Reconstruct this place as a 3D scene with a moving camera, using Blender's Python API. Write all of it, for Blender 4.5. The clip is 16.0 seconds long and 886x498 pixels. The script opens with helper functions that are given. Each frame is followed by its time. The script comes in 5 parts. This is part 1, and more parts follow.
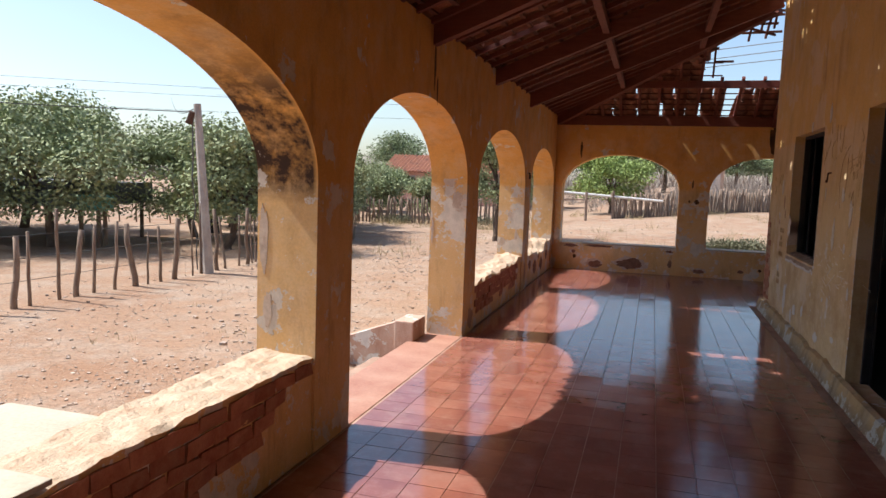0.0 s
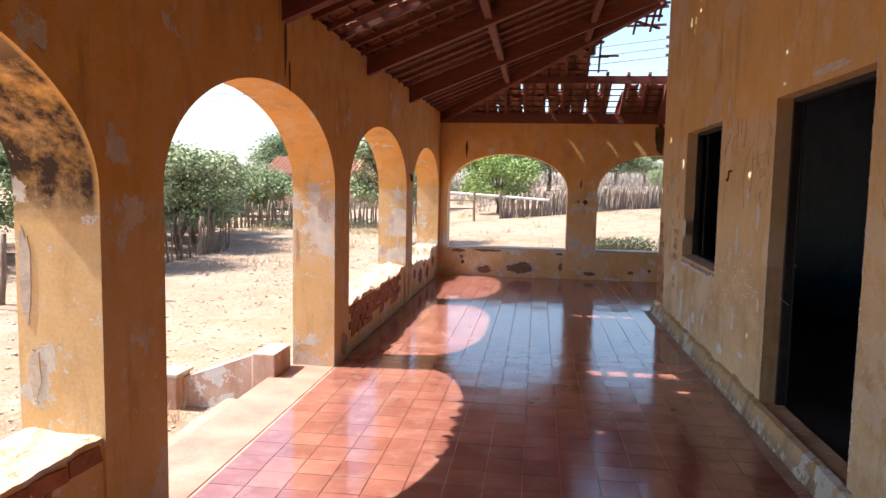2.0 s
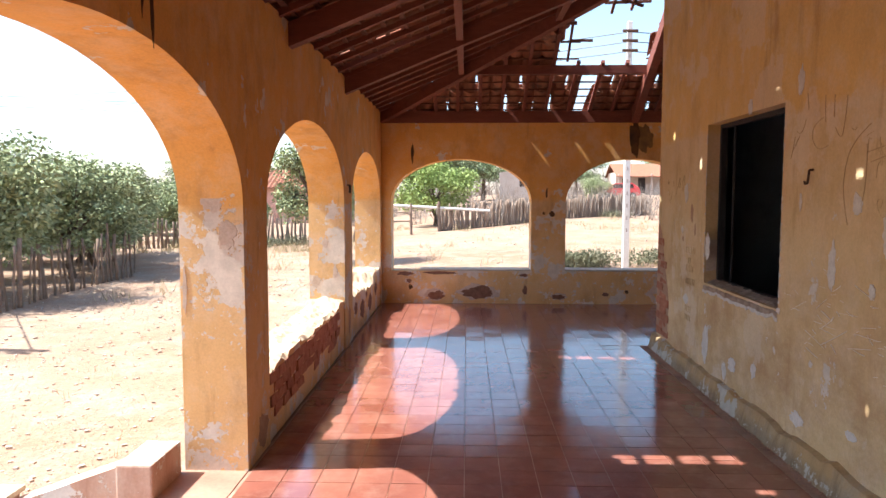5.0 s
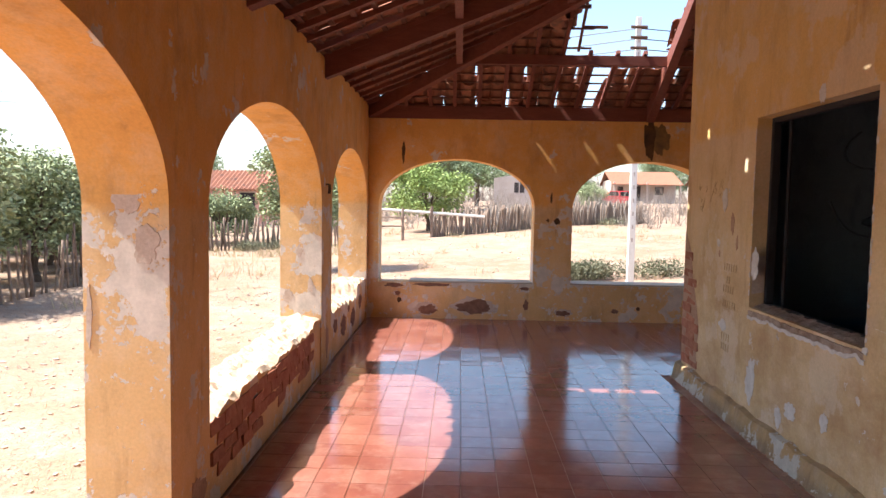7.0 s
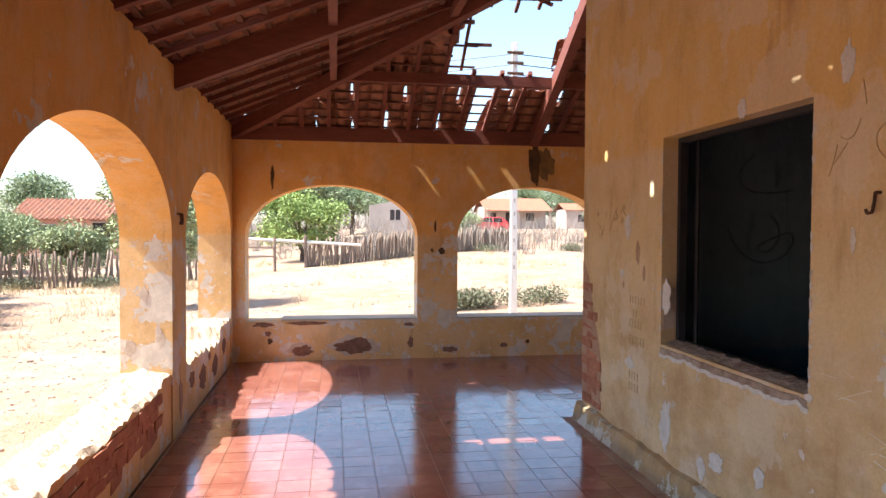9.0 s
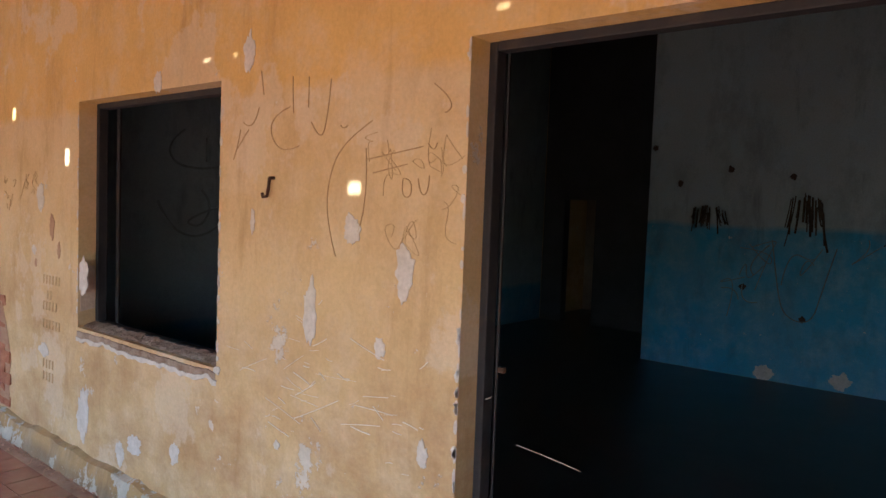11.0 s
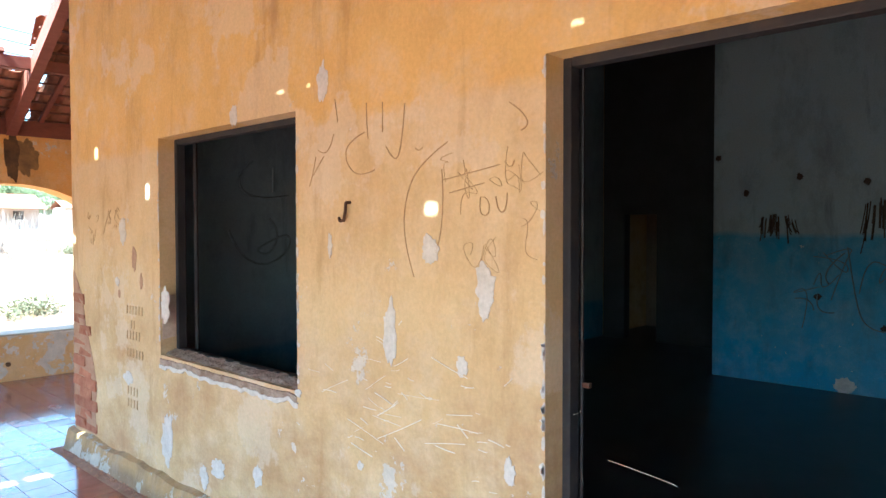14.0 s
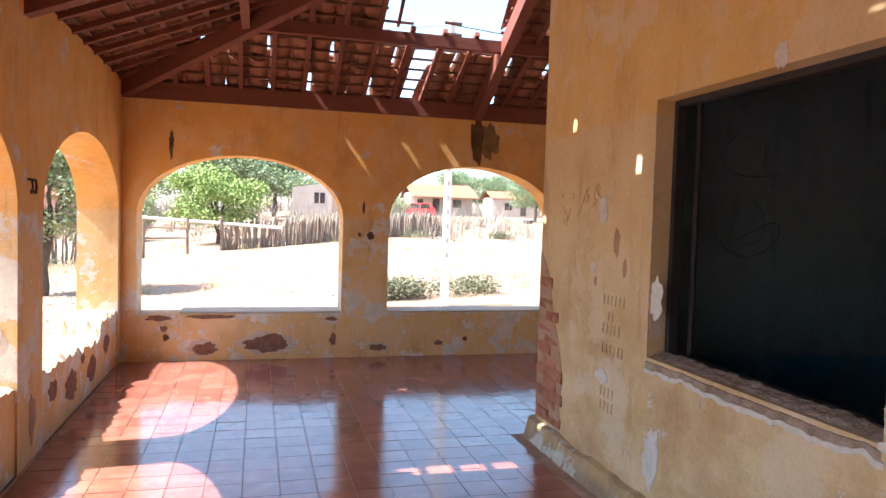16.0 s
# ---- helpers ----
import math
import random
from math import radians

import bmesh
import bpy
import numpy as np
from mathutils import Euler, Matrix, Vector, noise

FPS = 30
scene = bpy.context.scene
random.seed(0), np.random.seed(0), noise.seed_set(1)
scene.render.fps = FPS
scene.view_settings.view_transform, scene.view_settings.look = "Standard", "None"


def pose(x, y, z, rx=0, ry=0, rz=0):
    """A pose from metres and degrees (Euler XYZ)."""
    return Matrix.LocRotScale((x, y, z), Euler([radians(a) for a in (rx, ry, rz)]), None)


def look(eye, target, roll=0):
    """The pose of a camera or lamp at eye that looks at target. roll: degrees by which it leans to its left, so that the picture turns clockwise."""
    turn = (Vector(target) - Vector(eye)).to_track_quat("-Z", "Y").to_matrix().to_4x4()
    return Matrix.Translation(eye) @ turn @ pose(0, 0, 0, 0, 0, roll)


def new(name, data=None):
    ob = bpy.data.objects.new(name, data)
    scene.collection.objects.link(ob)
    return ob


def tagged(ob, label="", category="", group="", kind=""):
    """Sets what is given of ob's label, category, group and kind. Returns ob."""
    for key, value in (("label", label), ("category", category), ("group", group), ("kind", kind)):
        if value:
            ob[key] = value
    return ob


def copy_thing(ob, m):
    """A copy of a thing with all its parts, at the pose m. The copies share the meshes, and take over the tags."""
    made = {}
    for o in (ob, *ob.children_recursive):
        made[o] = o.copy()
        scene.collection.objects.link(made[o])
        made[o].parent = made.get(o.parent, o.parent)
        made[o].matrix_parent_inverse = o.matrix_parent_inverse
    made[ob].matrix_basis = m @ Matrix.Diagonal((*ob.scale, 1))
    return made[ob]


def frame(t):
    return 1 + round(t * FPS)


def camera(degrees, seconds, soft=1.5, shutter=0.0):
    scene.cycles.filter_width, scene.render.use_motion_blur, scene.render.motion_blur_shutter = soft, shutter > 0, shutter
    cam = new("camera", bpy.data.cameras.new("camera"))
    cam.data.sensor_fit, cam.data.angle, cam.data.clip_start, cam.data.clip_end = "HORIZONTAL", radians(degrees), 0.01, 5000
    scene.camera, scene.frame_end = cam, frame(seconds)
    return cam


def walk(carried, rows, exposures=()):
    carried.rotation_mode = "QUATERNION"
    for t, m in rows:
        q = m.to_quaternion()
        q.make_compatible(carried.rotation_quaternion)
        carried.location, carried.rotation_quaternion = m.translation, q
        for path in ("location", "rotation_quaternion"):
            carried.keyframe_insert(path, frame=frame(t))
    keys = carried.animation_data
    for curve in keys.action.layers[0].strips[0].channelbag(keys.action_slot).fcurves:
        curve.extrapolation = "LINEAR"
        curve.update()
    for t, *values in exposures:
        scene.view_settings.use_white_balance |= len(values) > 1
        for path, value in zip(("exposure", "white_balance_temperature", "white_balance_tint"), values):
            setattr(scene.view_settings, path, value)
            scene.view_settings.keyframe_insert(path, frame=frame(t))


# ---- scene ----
cam = camera(64.2, 16.0)
PATH = [
    (0, (0.155, 0.642, 1.566), (-0.405, 2.552, 1.37), 2.0),
    (0.5, (0.12, 0.844, 1.565), (-0.272, 2.796, 1.372), 1.7),
    (1, (0.053, 1.056, 1.585), (-0.192, 3.031, 1.39), 1.1),
    (1.5, (0.092, 1.294, 1.579), (-0.144, 3.274, 1.434), 0.7),
    (2, (0.095, 1.599, 1.595), (-0.166, 3.573, 1.41), 1.1),
    (2.5, (-0.014, 1.907, 1.584), (-0.192, 3.894, 1.449), -0.1),
    (3, (-0.051, 2.22, 1.593), (-0.16, 4.211, 1.437), 0.6),
    (3.5, (-0.055, 2.492, 1.616), (-0.201, 4.485, 1.516), 1.3),
    (3.7, (-0.093, 2.617, 1.609), (-0.217, 4.608, 1.459), 1.2),
    (5.8, (-0.383, 3.882, 1.578), (-0.44, 5.875, 1.423), 0.2),
    (6, (-0.376, 3.972, 1.57), (-0.426, 5.963, 1.397), 0.5),
    (6.5, (-0.356, 4.256, 1.574), (-0.418, 6.251, 1.457), 0.2),
    (7, (-0.383, 4.471, 1.572), (-0.429, 6.466, 1.435), 1.0),
    (7.5, (-0.439, 4.758, 1.581), (-0.346, 6.754, 1.495), 0.6),
    (8, (-0.433, 4.969, 1.574), (-0.305, 6.96, 1.443), 1.2),
    (8.2, (-0.437, 5.036, 1.563), (-0.307, 7.031, 1.492), 0.6),
    (10.3, (-0.268, 5.249, 1.653), (0.82, 6.924, 1.544), 2.8),
    (10.5, (-0.243, 5.226, 1.65), (1.005, 6.785, 1.548), 3.0),
    (11, (-0.194, 5.19, 1.643), (1.355, 6.449, 1.526), 2.1),
    (11.5, (-0.146, 5.161, 1.643), (1.568, 6.186, 1.531), 1.7),
    (12, (-0.105, 5.153, 1.647), (1.674, 6.062, 1.55), 1.7),
    (12.5, (-0.089, 5.1, 1.649), (1.77, 5.835, 1.602), 1.0),
    (13, (-0.088, 5.102, 1.655), (1.763, 5.859, 1.64), 0.8),
    (13.5, (-0.161, 5.158, 1.665), (1.557, 6.182, 1.694), 0.6),
    (14, (-0.274, 5.247, 1.627), (1.179, 6.62, 1.57), -0.1),
    (14.5, (-0.301, 5.393, 1.608), (0.81, 7.05, 1.467), 0.9),
    (15, (-0.23, 5.627, 1.587), (0.497, 7.489, 1.517), 0.1),
    (15.5, (-0.255, 5.894, 1.545), (0.319, 7.808, 1.462), 1.3),
    (16, (-0.296, 6.217, 1.554), (0.215, 8.149, 1.462), 1.7),
]
EXPOSURE = [(0, 0.65, 6250, 10), (1.0, 1.1, 6200, 9), (1.5, 1.3, 6150, 8), (3.7, 1.55, 6150, 8), (8.2, 1.55, 6250, 10), (10.3, 2.25, 5950, 2), (11.0, 2.5, 5850, 2), (11.6, 3.1, 5100, -10), (13.2, 3.2, 5000, -11), (14.2, 3.2, 5350, -7), (14.5, 3.05, 5600, -3), (15.2, 2.5, 6100, 4), (16, 2.15, 6050, 6)]
walk(cam, [(t, look(eye, target, roll)) for t, eye, target, roll in PATH], EXPOSURE)

# ---- light: clear sky, sun from -x at 53 degrees ----
SUN = Vector((0.583, 0.055, -0.808)).normalized()
world = bpy.data.worlds.new("sky")
scene.world = world
world.use_nodes = True
wn = world.node_tree
sky = wn.nodes.new("ShaderNodeTexSky")
sky.sky_type, sky.sun_disc = "NISHITA", False
sky.sun_elevation = math.asin(-SUN.z)
sky.sun_rotation = math.atan2(-SUN.x, -SUN.y)
sky.air_density, sky.dust_density, sky.ozone_density = 1.0, 1.6, 1.0
wn.links.new(sky.outputs[0], wn.nodes["Background"].inputs[0])
wn.nodes["Background"].inputs[1].default_value = 0.13
sun_data = bpy.data.lights.new("sun", "SUN")
sun_data.energy, sun_data.angle, sun_data.color = 5.0, radians(0.5), (1.0, 0.95, 0.88)
sun_lamp = new("sun", sun_data)
sun_lamp.matrix_world = look((-20, 0, 30), Vector((-20, 0, 30)) + SUN)

# ---- materials ----
def nodes_of(name, rough=0.8, metal=0.0, spec=0.5):
    m = bpy.data.materials.new(name)
    m.use_nodes = True
    nt = m.node_tree
    b = nt.nodes["Principled BSDF"]
    b.inputs["Roughness"].default_value = rough
    b.inputs["Metallic"].default_value = metal
    b.inputs["Specular IOR Level"].default_value = spec
    return m, nt, b


def place(nt, local=False):
    if local:
        return nt.nodes.new("ShaderNodeTexCoord").outputs["Object"]
    return nt.nodes.new("ShaderNodeNewGeometry").outputs["Position"]


def noise_tex(nt, vec, scale, detail=5.0, rough=0.55, stretch=None):
    if stretch:
        mp = nt.nodes.new("ShaderNodeMapping")
        mp.inputs["Scale"].default_value = stretch
        nt.links.new(vec, mp.inputs["Vector"])
        vec = mp.outputs[0]
    n = nt.nodes.new("ShaderNodeTexNoise")
    n.inputs["Scale"].default_value, n.inputs["Detail"].default_value, n.inputs["Roughness"].default_value = scale, detail, rough
    nt.links.new(vec, n.inputs["Vector"])
    return n.outputs[0]


def ramp(nt, fac, lo, hi):
    r = nt.nodes.new("ShaderNodeMapRange")
    r.inputs["From Min"].default_value, r.inputs["From Max"].default_value = lo, hi
    nt.links.new(fac, r.inputs["Value"])
    return r.outputs[0]


def mix(nt, fac, a, b):
    n = nt.nodes.new("ShaderNodeMix")
    n.data_type = "RGBA"
    for s, v in ((n.inputs[0], fac), (n.inputs[6], a), (n.inputs[7], b)):
        if isinstance(v, (int, float)):
            s.default_value = v
        elif isinstance(v, tuple):
            s.default_value = (*v, 1)
        else:
            nt.links.new(v, s)
    return n.outputs[2]


def mathn(nt, op, a, b):
    n = nt.nodes.new("ShaderNodeMath")
    n.operation = op
    for s, v in ((n.inputs[0], a), (n.inputs[1], b)):
        if isinstance(v, (int, float)):
            s.default_value = v
        else:
            nt.links.new(v, s)
    return n.outputs[0]


def bump(nt, bsdf, height, strength=0.3, dist=0.01):
    n = nt.nodes.new("ShaderNodeBump")
    n.inputs["Strength"].default_value, n.inputs["Distance"].default_value = strength, dist
    nt.links.new(height, n.inputs["Height"])
    nt.links.new(n.outputs[0], bsdf.inputs["Normal"])


def surface(name, c1, c2, scale=6, rough=0.8, fine=40, strength=0.3, dist=0.006, metal=0.0, c3=None, vary=0.0, island=False, spec=0.4, stretch=None, local=False):
    """Two-colour mottled surface with fine grain, optional third stain colour and piece-to-piece variation."""
    m, nt, b = nodes_of(name, rough, metal, spec)
    p = place(nt, local)
    big = ramp(nt, noise_tex(nt, p, scale, 6, 0.6, stretch), 0.32, 0.68)
    col = mix(nt, big, c1, c2)
    small = noise_tex(nt, p, fine, 4, 0.6, stretch)
    if c3:
        col = mix(nt, ramp(nt, noise_tex(nt, p, scale * 0.35, 8, 0.65), 0.54, 0.66), col, c3)
    hsv = nt.nodes.new("ShaderNodeHueSaturation")
    v = mathn(nt, "MULTIPLY_ADD", small, 0.5)
    v.node.inputs[2].default_value = 0.75
    if vary:
        src = nt.nodes.new("ShaderNodeNewGeometry").outputs["Random Per Island"] if island else nt.nodes.new("ShaderNodeObjectInfo").outputs["Random"]
        v = mathn(nt, "ADD", v, mathn(nt, "MULTIPLY", mathn(nt, "SUBTRACT", src, 0.5), vary))
    nt.links.new(v, hsv.inputs["Value"])
    nt.links.new(col, hsv.inputs["Color"])
    nt.links.new(hsv.outputs[0], b.inputs["Base Color"])
    bump(nt, b, mathn(nt, "ADD", small, big), strength, dist)
    return m


def plaster(name, top, low, line, peel=0.62, peel_low=0.55, bare=(0.62, 0.57, 0.5), dirt=(0.24, 0.12, 0.04), dirt_at=0.6, soffit=False, fleck=0.665, rub=0.0):
    """Old limewash: one colour above a painted line, a paler one below, flaked patches, streaks and dirt."""
    m, nt, b = nodes_of(name, 0.86, 0, 0.25)
    p = place(nt)
    sep = nt.nodes.new("ShaderNodeSeparateXYZ")
    nt.links.new(p, sep.inputs[0])
    wob = noise_tex(nt, p, 1.3, 3)
    below = ramp(nt, mathn(nt, "ADD", sep.outputs[2], mathn(nt, "MULTIPLY", wob, 0.14)), line + 0.11, line + 0.05)
    paint = mix(nt, below, top, low)
    cloud = ramp(nt, noise_tex(nt, p, 1.7, 7, 0.62), 0.35, 0.7)
    paint = mix(nt, mathn(nt, "MULTIPLY", cloud, 0.4), paint, tuple(0.72 * c for c in top))
    pale = ramp(nt, noise_tex(nt, p, 4.5, 8, 0.7), 0.46, 0.68)
    paint = mix(nt, mathn(nt, "MULTIPLY", pale, 0.45), paint, tuple(0.5 * c + 0.5 * d for c, d in zip(low, bare)))
    grime = ramp(nt, noise_tex(nt, p, 3.1, 8, 0.72, (1, 1, 0.5)), 0.5, 0.72)
    paint = mix(nt, mathn(nt, "MULTIPLY", grime, 0.4), paint, dirt)
    streak = ramp(nt, noise_tex(nt, p, 1.0, 6, 0.65, (5, 5, 0.9)), dirt_at, dirt_at + 0.16)
    paint = mix(nt, mathn(nt, "MULTIPLY", streak, 0.55), paint, dirt)
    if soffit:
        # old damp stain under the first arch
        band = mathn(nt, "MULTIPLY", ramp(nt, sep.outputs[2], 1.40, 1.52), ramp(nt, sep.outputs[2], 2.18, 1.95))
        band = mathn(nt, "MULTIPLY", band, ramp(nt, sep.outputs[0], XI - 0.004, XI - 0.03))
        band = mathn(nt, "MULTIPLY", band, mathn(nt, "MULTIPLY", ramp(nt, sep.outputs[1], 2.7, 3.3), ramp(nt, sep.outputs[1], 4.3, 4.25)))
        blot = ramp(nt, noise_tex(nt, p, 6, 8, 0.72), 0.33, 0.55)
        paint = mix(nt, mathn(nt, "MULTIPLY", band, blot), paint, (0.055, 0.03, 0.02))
    if rub:
        # brown scuffing at the height of hands and feet, and paint lost in broad thin layers
        scuff = mathn(nt, "MULTIPLY", ramp(nt, sep.outputs[2], 1.25, 0.85), ramp(nt, noise_tex(nt, p, 2.2, 8, 0.7, (1, 1, 1.6)), 0.40, 0.64))
        paint = mix(nt, mathn(nt, "MULTIPLY", scuff, rub), paint, (0.36, 0.20, 0.09))
        layer = ramp(nt, noise_tex(nt, p, 1.25, 9, 0.62), 0.565, 0.585)
        paint = mix(nt, mathn(nt, "MULTIPLY", layer, rub * 0.7), paint, tuple(0.35 * a + 0.65 * c for a, c in zip(low, bare)))
    worn = noise_tex(nt, p, 2.6, 9, 0.68)
    cut = mathn(nt, "MULTIPLY_ADD", below, peel_low - peel)
    cut.node.inputs[2].default_value = peel
    flake = ramp(nt, mathn(nt, "SUBTRACT", worn, cut), 0.0, 0.012)
    flecks = ramp(nt, noise_tex(nt, p, 14, 5, 0.7), fleck, fleck + 0.02)
    flake = mathn(nt, "MAXIMUM", flake, mathn(nt, "MULTIPLY", flecks, below))
    fine = noise_tex(nt, p, 70, 4, 0.6)
    bare_c = mix(nt, ramp(nt, noise_tex(nt, p, 9, 5), 0.35, 0.65), bare, tuple(0.8 * c for c in bare))
    col = mix(nt, flake, paint, bare_c)
    hsv = nt.nodes.new("ShaderNodeHueSaturation")
    v = mathn(nt, "MULTIPLY_ADD", fine, 0.35)
    v.node.inputs[2].default_value = 0.83
    nt.links.new(v, hsv.inputs["Value"])
    nt.links.new(col, hsv.inputs["Color"])
    nt.links.new(hsv.outputs[0], b.inputs["Base Color"])
    h = mathn(nt, "ADD", mathn(nt, "MULTIPLY", flake, -0.8), mathn(nt, "ADD", mathn(nt, "MULTIPLY", fine, 0.25), worn))
    bump(nt, b, h, 0.55, 0.008)
    return m


XI = -1.60                 # inner face of the arcade
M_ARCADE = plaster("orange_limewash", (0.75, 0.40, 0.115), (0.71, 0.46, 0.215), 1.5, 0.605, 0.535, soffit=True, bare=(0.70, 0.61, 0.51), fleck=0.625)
M_HOUSE = plaster("ochre_limewash", (0.69, 0.45, 0.165), (0.65, 0.495, 0.29), 2.1, 0.68, 0.645, bare=(0.66, 0.60, 0.53), dirt=(0.34, 0.19, 0.075), dirt_at=0.57, fleck=0.70, rub=0.6)
M_KERB = plaster("flaked_cement", (0.46, 0.31, 0.15), (0.26, 0.19, 0.12), 0.05, 0.56, 0.52, bare=(0.52, 0.49, 0.42), dirt=(0.10, 0.07, 0.045), dirt_at=0.5, fleck=0.6)
M_BLUE = plaster("blue_distemper", (0.38, 0.46, 0.51), (0.06, 0.34, 0.60), 1.55, 0.72, 0.72, bare=(0.6, 0.6, 0.6), dirt=(0.05, 0.07, 0.09), dirt_at=0.62)
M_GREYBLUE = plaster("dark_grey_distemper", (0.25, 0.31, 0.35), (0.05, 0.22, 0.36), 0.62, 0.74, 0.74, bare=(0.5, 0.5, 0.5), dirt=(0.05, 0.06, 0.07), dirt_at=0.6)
M_WING = plaster("pink_stained_plaster", (0.55, 0.38, 0.29), (0.5, 0.33, 0.25), 0.2, 0.56, 0.53, bare=(0.66, 0.62, 0.58), dirt=(0.30, 0.12, 0.07), dirt_at=0.5)
M_BRICK = surface("worn_red_brick", (0.30, 0.10, 0.055), (0.42, 0.19, 0.11), 14, 0.9, 90, 0.6, 0.006, vary=0.35)
M_MORTAR = surface("crumbling_mortar", (0.36, 0.20, 0.13), (0.45, 0.29, 0.19), 9, 0.95, 60, 0.7, 0.01)
M_BAREBRICK = surface("bare_eroded_clay", (0.17, 0.085, 0.055), (0.27, 0.14, 0.09), 16, 0.95, 70, 0.8, 0.01)
M_RUBBLE = surface("bleached_lime_mortar", (0.52, 0.42, 0.31), (0.44, 0.29, 0.19), 7, 0.9, 50, 0.8, 0.012)
M_SILL = surface("broken_sill_mortar", (0.22, 0.15, 0.11), (0.44, 0.35, 0.28), 13, 0.95, 60, 0.9, 0.012)
M_CEMENT = surface("pale_cement", (0.50, 0.44, 0.35), (0.40, 0.34, 0.26), 3, 0.85, 60, 0.3, 0.004)
M_STEP = surface("worn_step_cement", (0.40, 0.27, 0.20), (0.30, 0.19, 0.14), 4, 0.9, 50, 0.6, 0.008, c3=(0.46, 0.38, 0.30))
M_WOOD = surface("red_brown_beam_wood", (0.15, 0.042, 0.027), (0.20, 0.062, 0.04), 4, 0.7, 30, 0.4, 0.004, stretch=(1, 6, 6))
M_LATH = surface("grey_brown_lath", (0.12, 0.045, 0.03), (0.17, 0.07, 0.045), 5, 0.85, 40, 0.4, 0.003)
M_ROOFTILE = surface("clay_roof_tile", (0.27, 0.10, 0.06), (0.35, 0.155, 0.09), 8, 0.9, 60, 0.4, 0.004, c3=(0.14, 0.08, 0.06), vary=0.4, island=True)
M_IRON = surface("dark_painted_metal", (0.018, 0.018, 0.024), (0.03, 0.028, 0.03), 12, 0.7, 70, 0.3, 0.002, c3=(0.05, 0.04, 0.035))
M_RUST = surface("rusted_iron", (0.05, 0.025, 0.018), (0.10, 0.05, 0.03), 30, 0.8, 120, 0.4, 0.002)
M_CHAR = surface("charcoal_mark", (0.035, 0.028, 0.025), (0.08, 0.05, 0.035), 30, 0.95, 120, 0.1, 0.001)
M_DIMCHAR = surface("rubbed_charcoal", (0.15, 0.185, 0.21), (0.21, 0.26, 0.29), 12, 0.95, 60, 0.1, 0.001)
M_FAINT = surface("faded_pencil_mark", (0.52, 0.38, 0.21), (0.42, 0.29, 0.15), 30, 0.95, 120, 0.1, 0.001)
M_PENCIL = surface("brown_pencil_mark", (0.50, 0.35, 0.19), (0.36, 0.235, 0.12), 30, 0.95, 120, 0.1, 0.001)
M_SCRATCH = surface("white_scratch", (0.80, 0.76, 0.68), (0.70, 0.63, 0.52), 30, 0.95, 120, 0.1, 0.001)
M_SPALL = surface("bare_white_plaster", (0.66, 0.63, 0.60), (0.54, 0.51, 0.48), 14, 0.9, 60, 0.4, 0.003)
M_SPALL_WARM = surface("bare_warm_plaster", (0.58, 0.47, 0.38), (0.50, 0.38, 0.29), 14, 0.9, 60, 0.5, 0.004)
M_SOOT = surface("soot_stain", (0.05, 0.03, 0.02), (0.16, 0.08, 0.03), 6, 0.95, 40, 0.2, 0.002)
M_SMOKE = surface("smoke_stain", (0.30, 0.17, 0.06), (0.15, 0.09, 0.045), 9, 0.95, 40, 0.2, 0.002)
M_DARKFLOOR_SHADE = surface("dark_cement_floor_and_shade", (0.042, 0.044, 0.048), (0.062, 0.065, 0.07), 3, 0.3, 50, 0.2, 0.002)
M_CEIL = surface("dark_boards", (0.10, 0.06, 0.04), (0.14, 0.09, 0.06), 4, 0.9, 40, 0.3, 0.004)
M_POST = surface("weathered_stake", (0.16, 0.11, 0.08), (0.27, 0.20, 0.15), 5, 0.95, 40, 0.7, 0.006, vary=0.5, stretch=(5, 5, 1))
M_POLE = surface("weathered_concrete", (0.32, 0.28, 0.25), (0.46, 0.42, 0.38), 3, 0.9, 60, 0.4, 0.004, c3=(0.25, 0.22, 0.19))
M_WHITEPOLE = surface("pale_concrete", (0.68, 0.67, 0.64), (0.60, 0.58, 0.55), 3, 0.85, 60, 0.3, 0.003)
M_WIRE = surface("dull_wire", (0.10, 0.10, 0.10), (0.14, 0.13, 0.12), 8, 0.6, 50, 0.1, 0.001, metal=0.6)
M_BARK = surface("rough_bark", (0.10, 0.07, 0.05), (0.17, 0.12, 0.09), 8, 0.95, 40, 0.9, 0.02, stretch=(4, 4, 1))
M_PINK = surface("pink_house_paint", (0.62, 0.32, 0.25), (0.68, 0.40, 0.32), 2, 0.85, 30, 0.2, 0.003)
M_WHITEWALL = surface("whitewashed_wall", (0.50, 0.43, 0.38), (0.42, 0.34, 0.29), 1.5, 0.9, 20, 0.3, 0.006)
M_BLOCK = surface("clay_block_wall", (0.36, 0.22, 0.16), (0.44, 0.28, 0.20), 2, 0.9, 20, 0.3, 0.006)
# near-black colour stands in for shade inside far openings and car windows
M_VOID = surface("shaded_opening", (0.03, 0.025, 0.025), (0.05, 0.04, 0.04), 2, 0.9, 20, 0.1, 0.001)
M_STONE = surface("pale_field_stone", (0.34, 0.25, 0.19), (0.52, 0.43, 0.36), 6, 0.9, 40, 0.6, 0.01, vary=0.5, island=True)
M_STRAW = surface("dry_straw", (0.34, 0.27, 0.14), (0.42, 0.34, 0.20), 2, 0.95, 20, 0.1, 0.001, vary=0.4, island=True)
M_SCRUB = surface("grey_green_scrub", (0.12, 0.125, 0.07), (0.19, 0.185, 0.12), 2, 0.9, 20, 0.1, 0.001, vary=0.5, island=True)
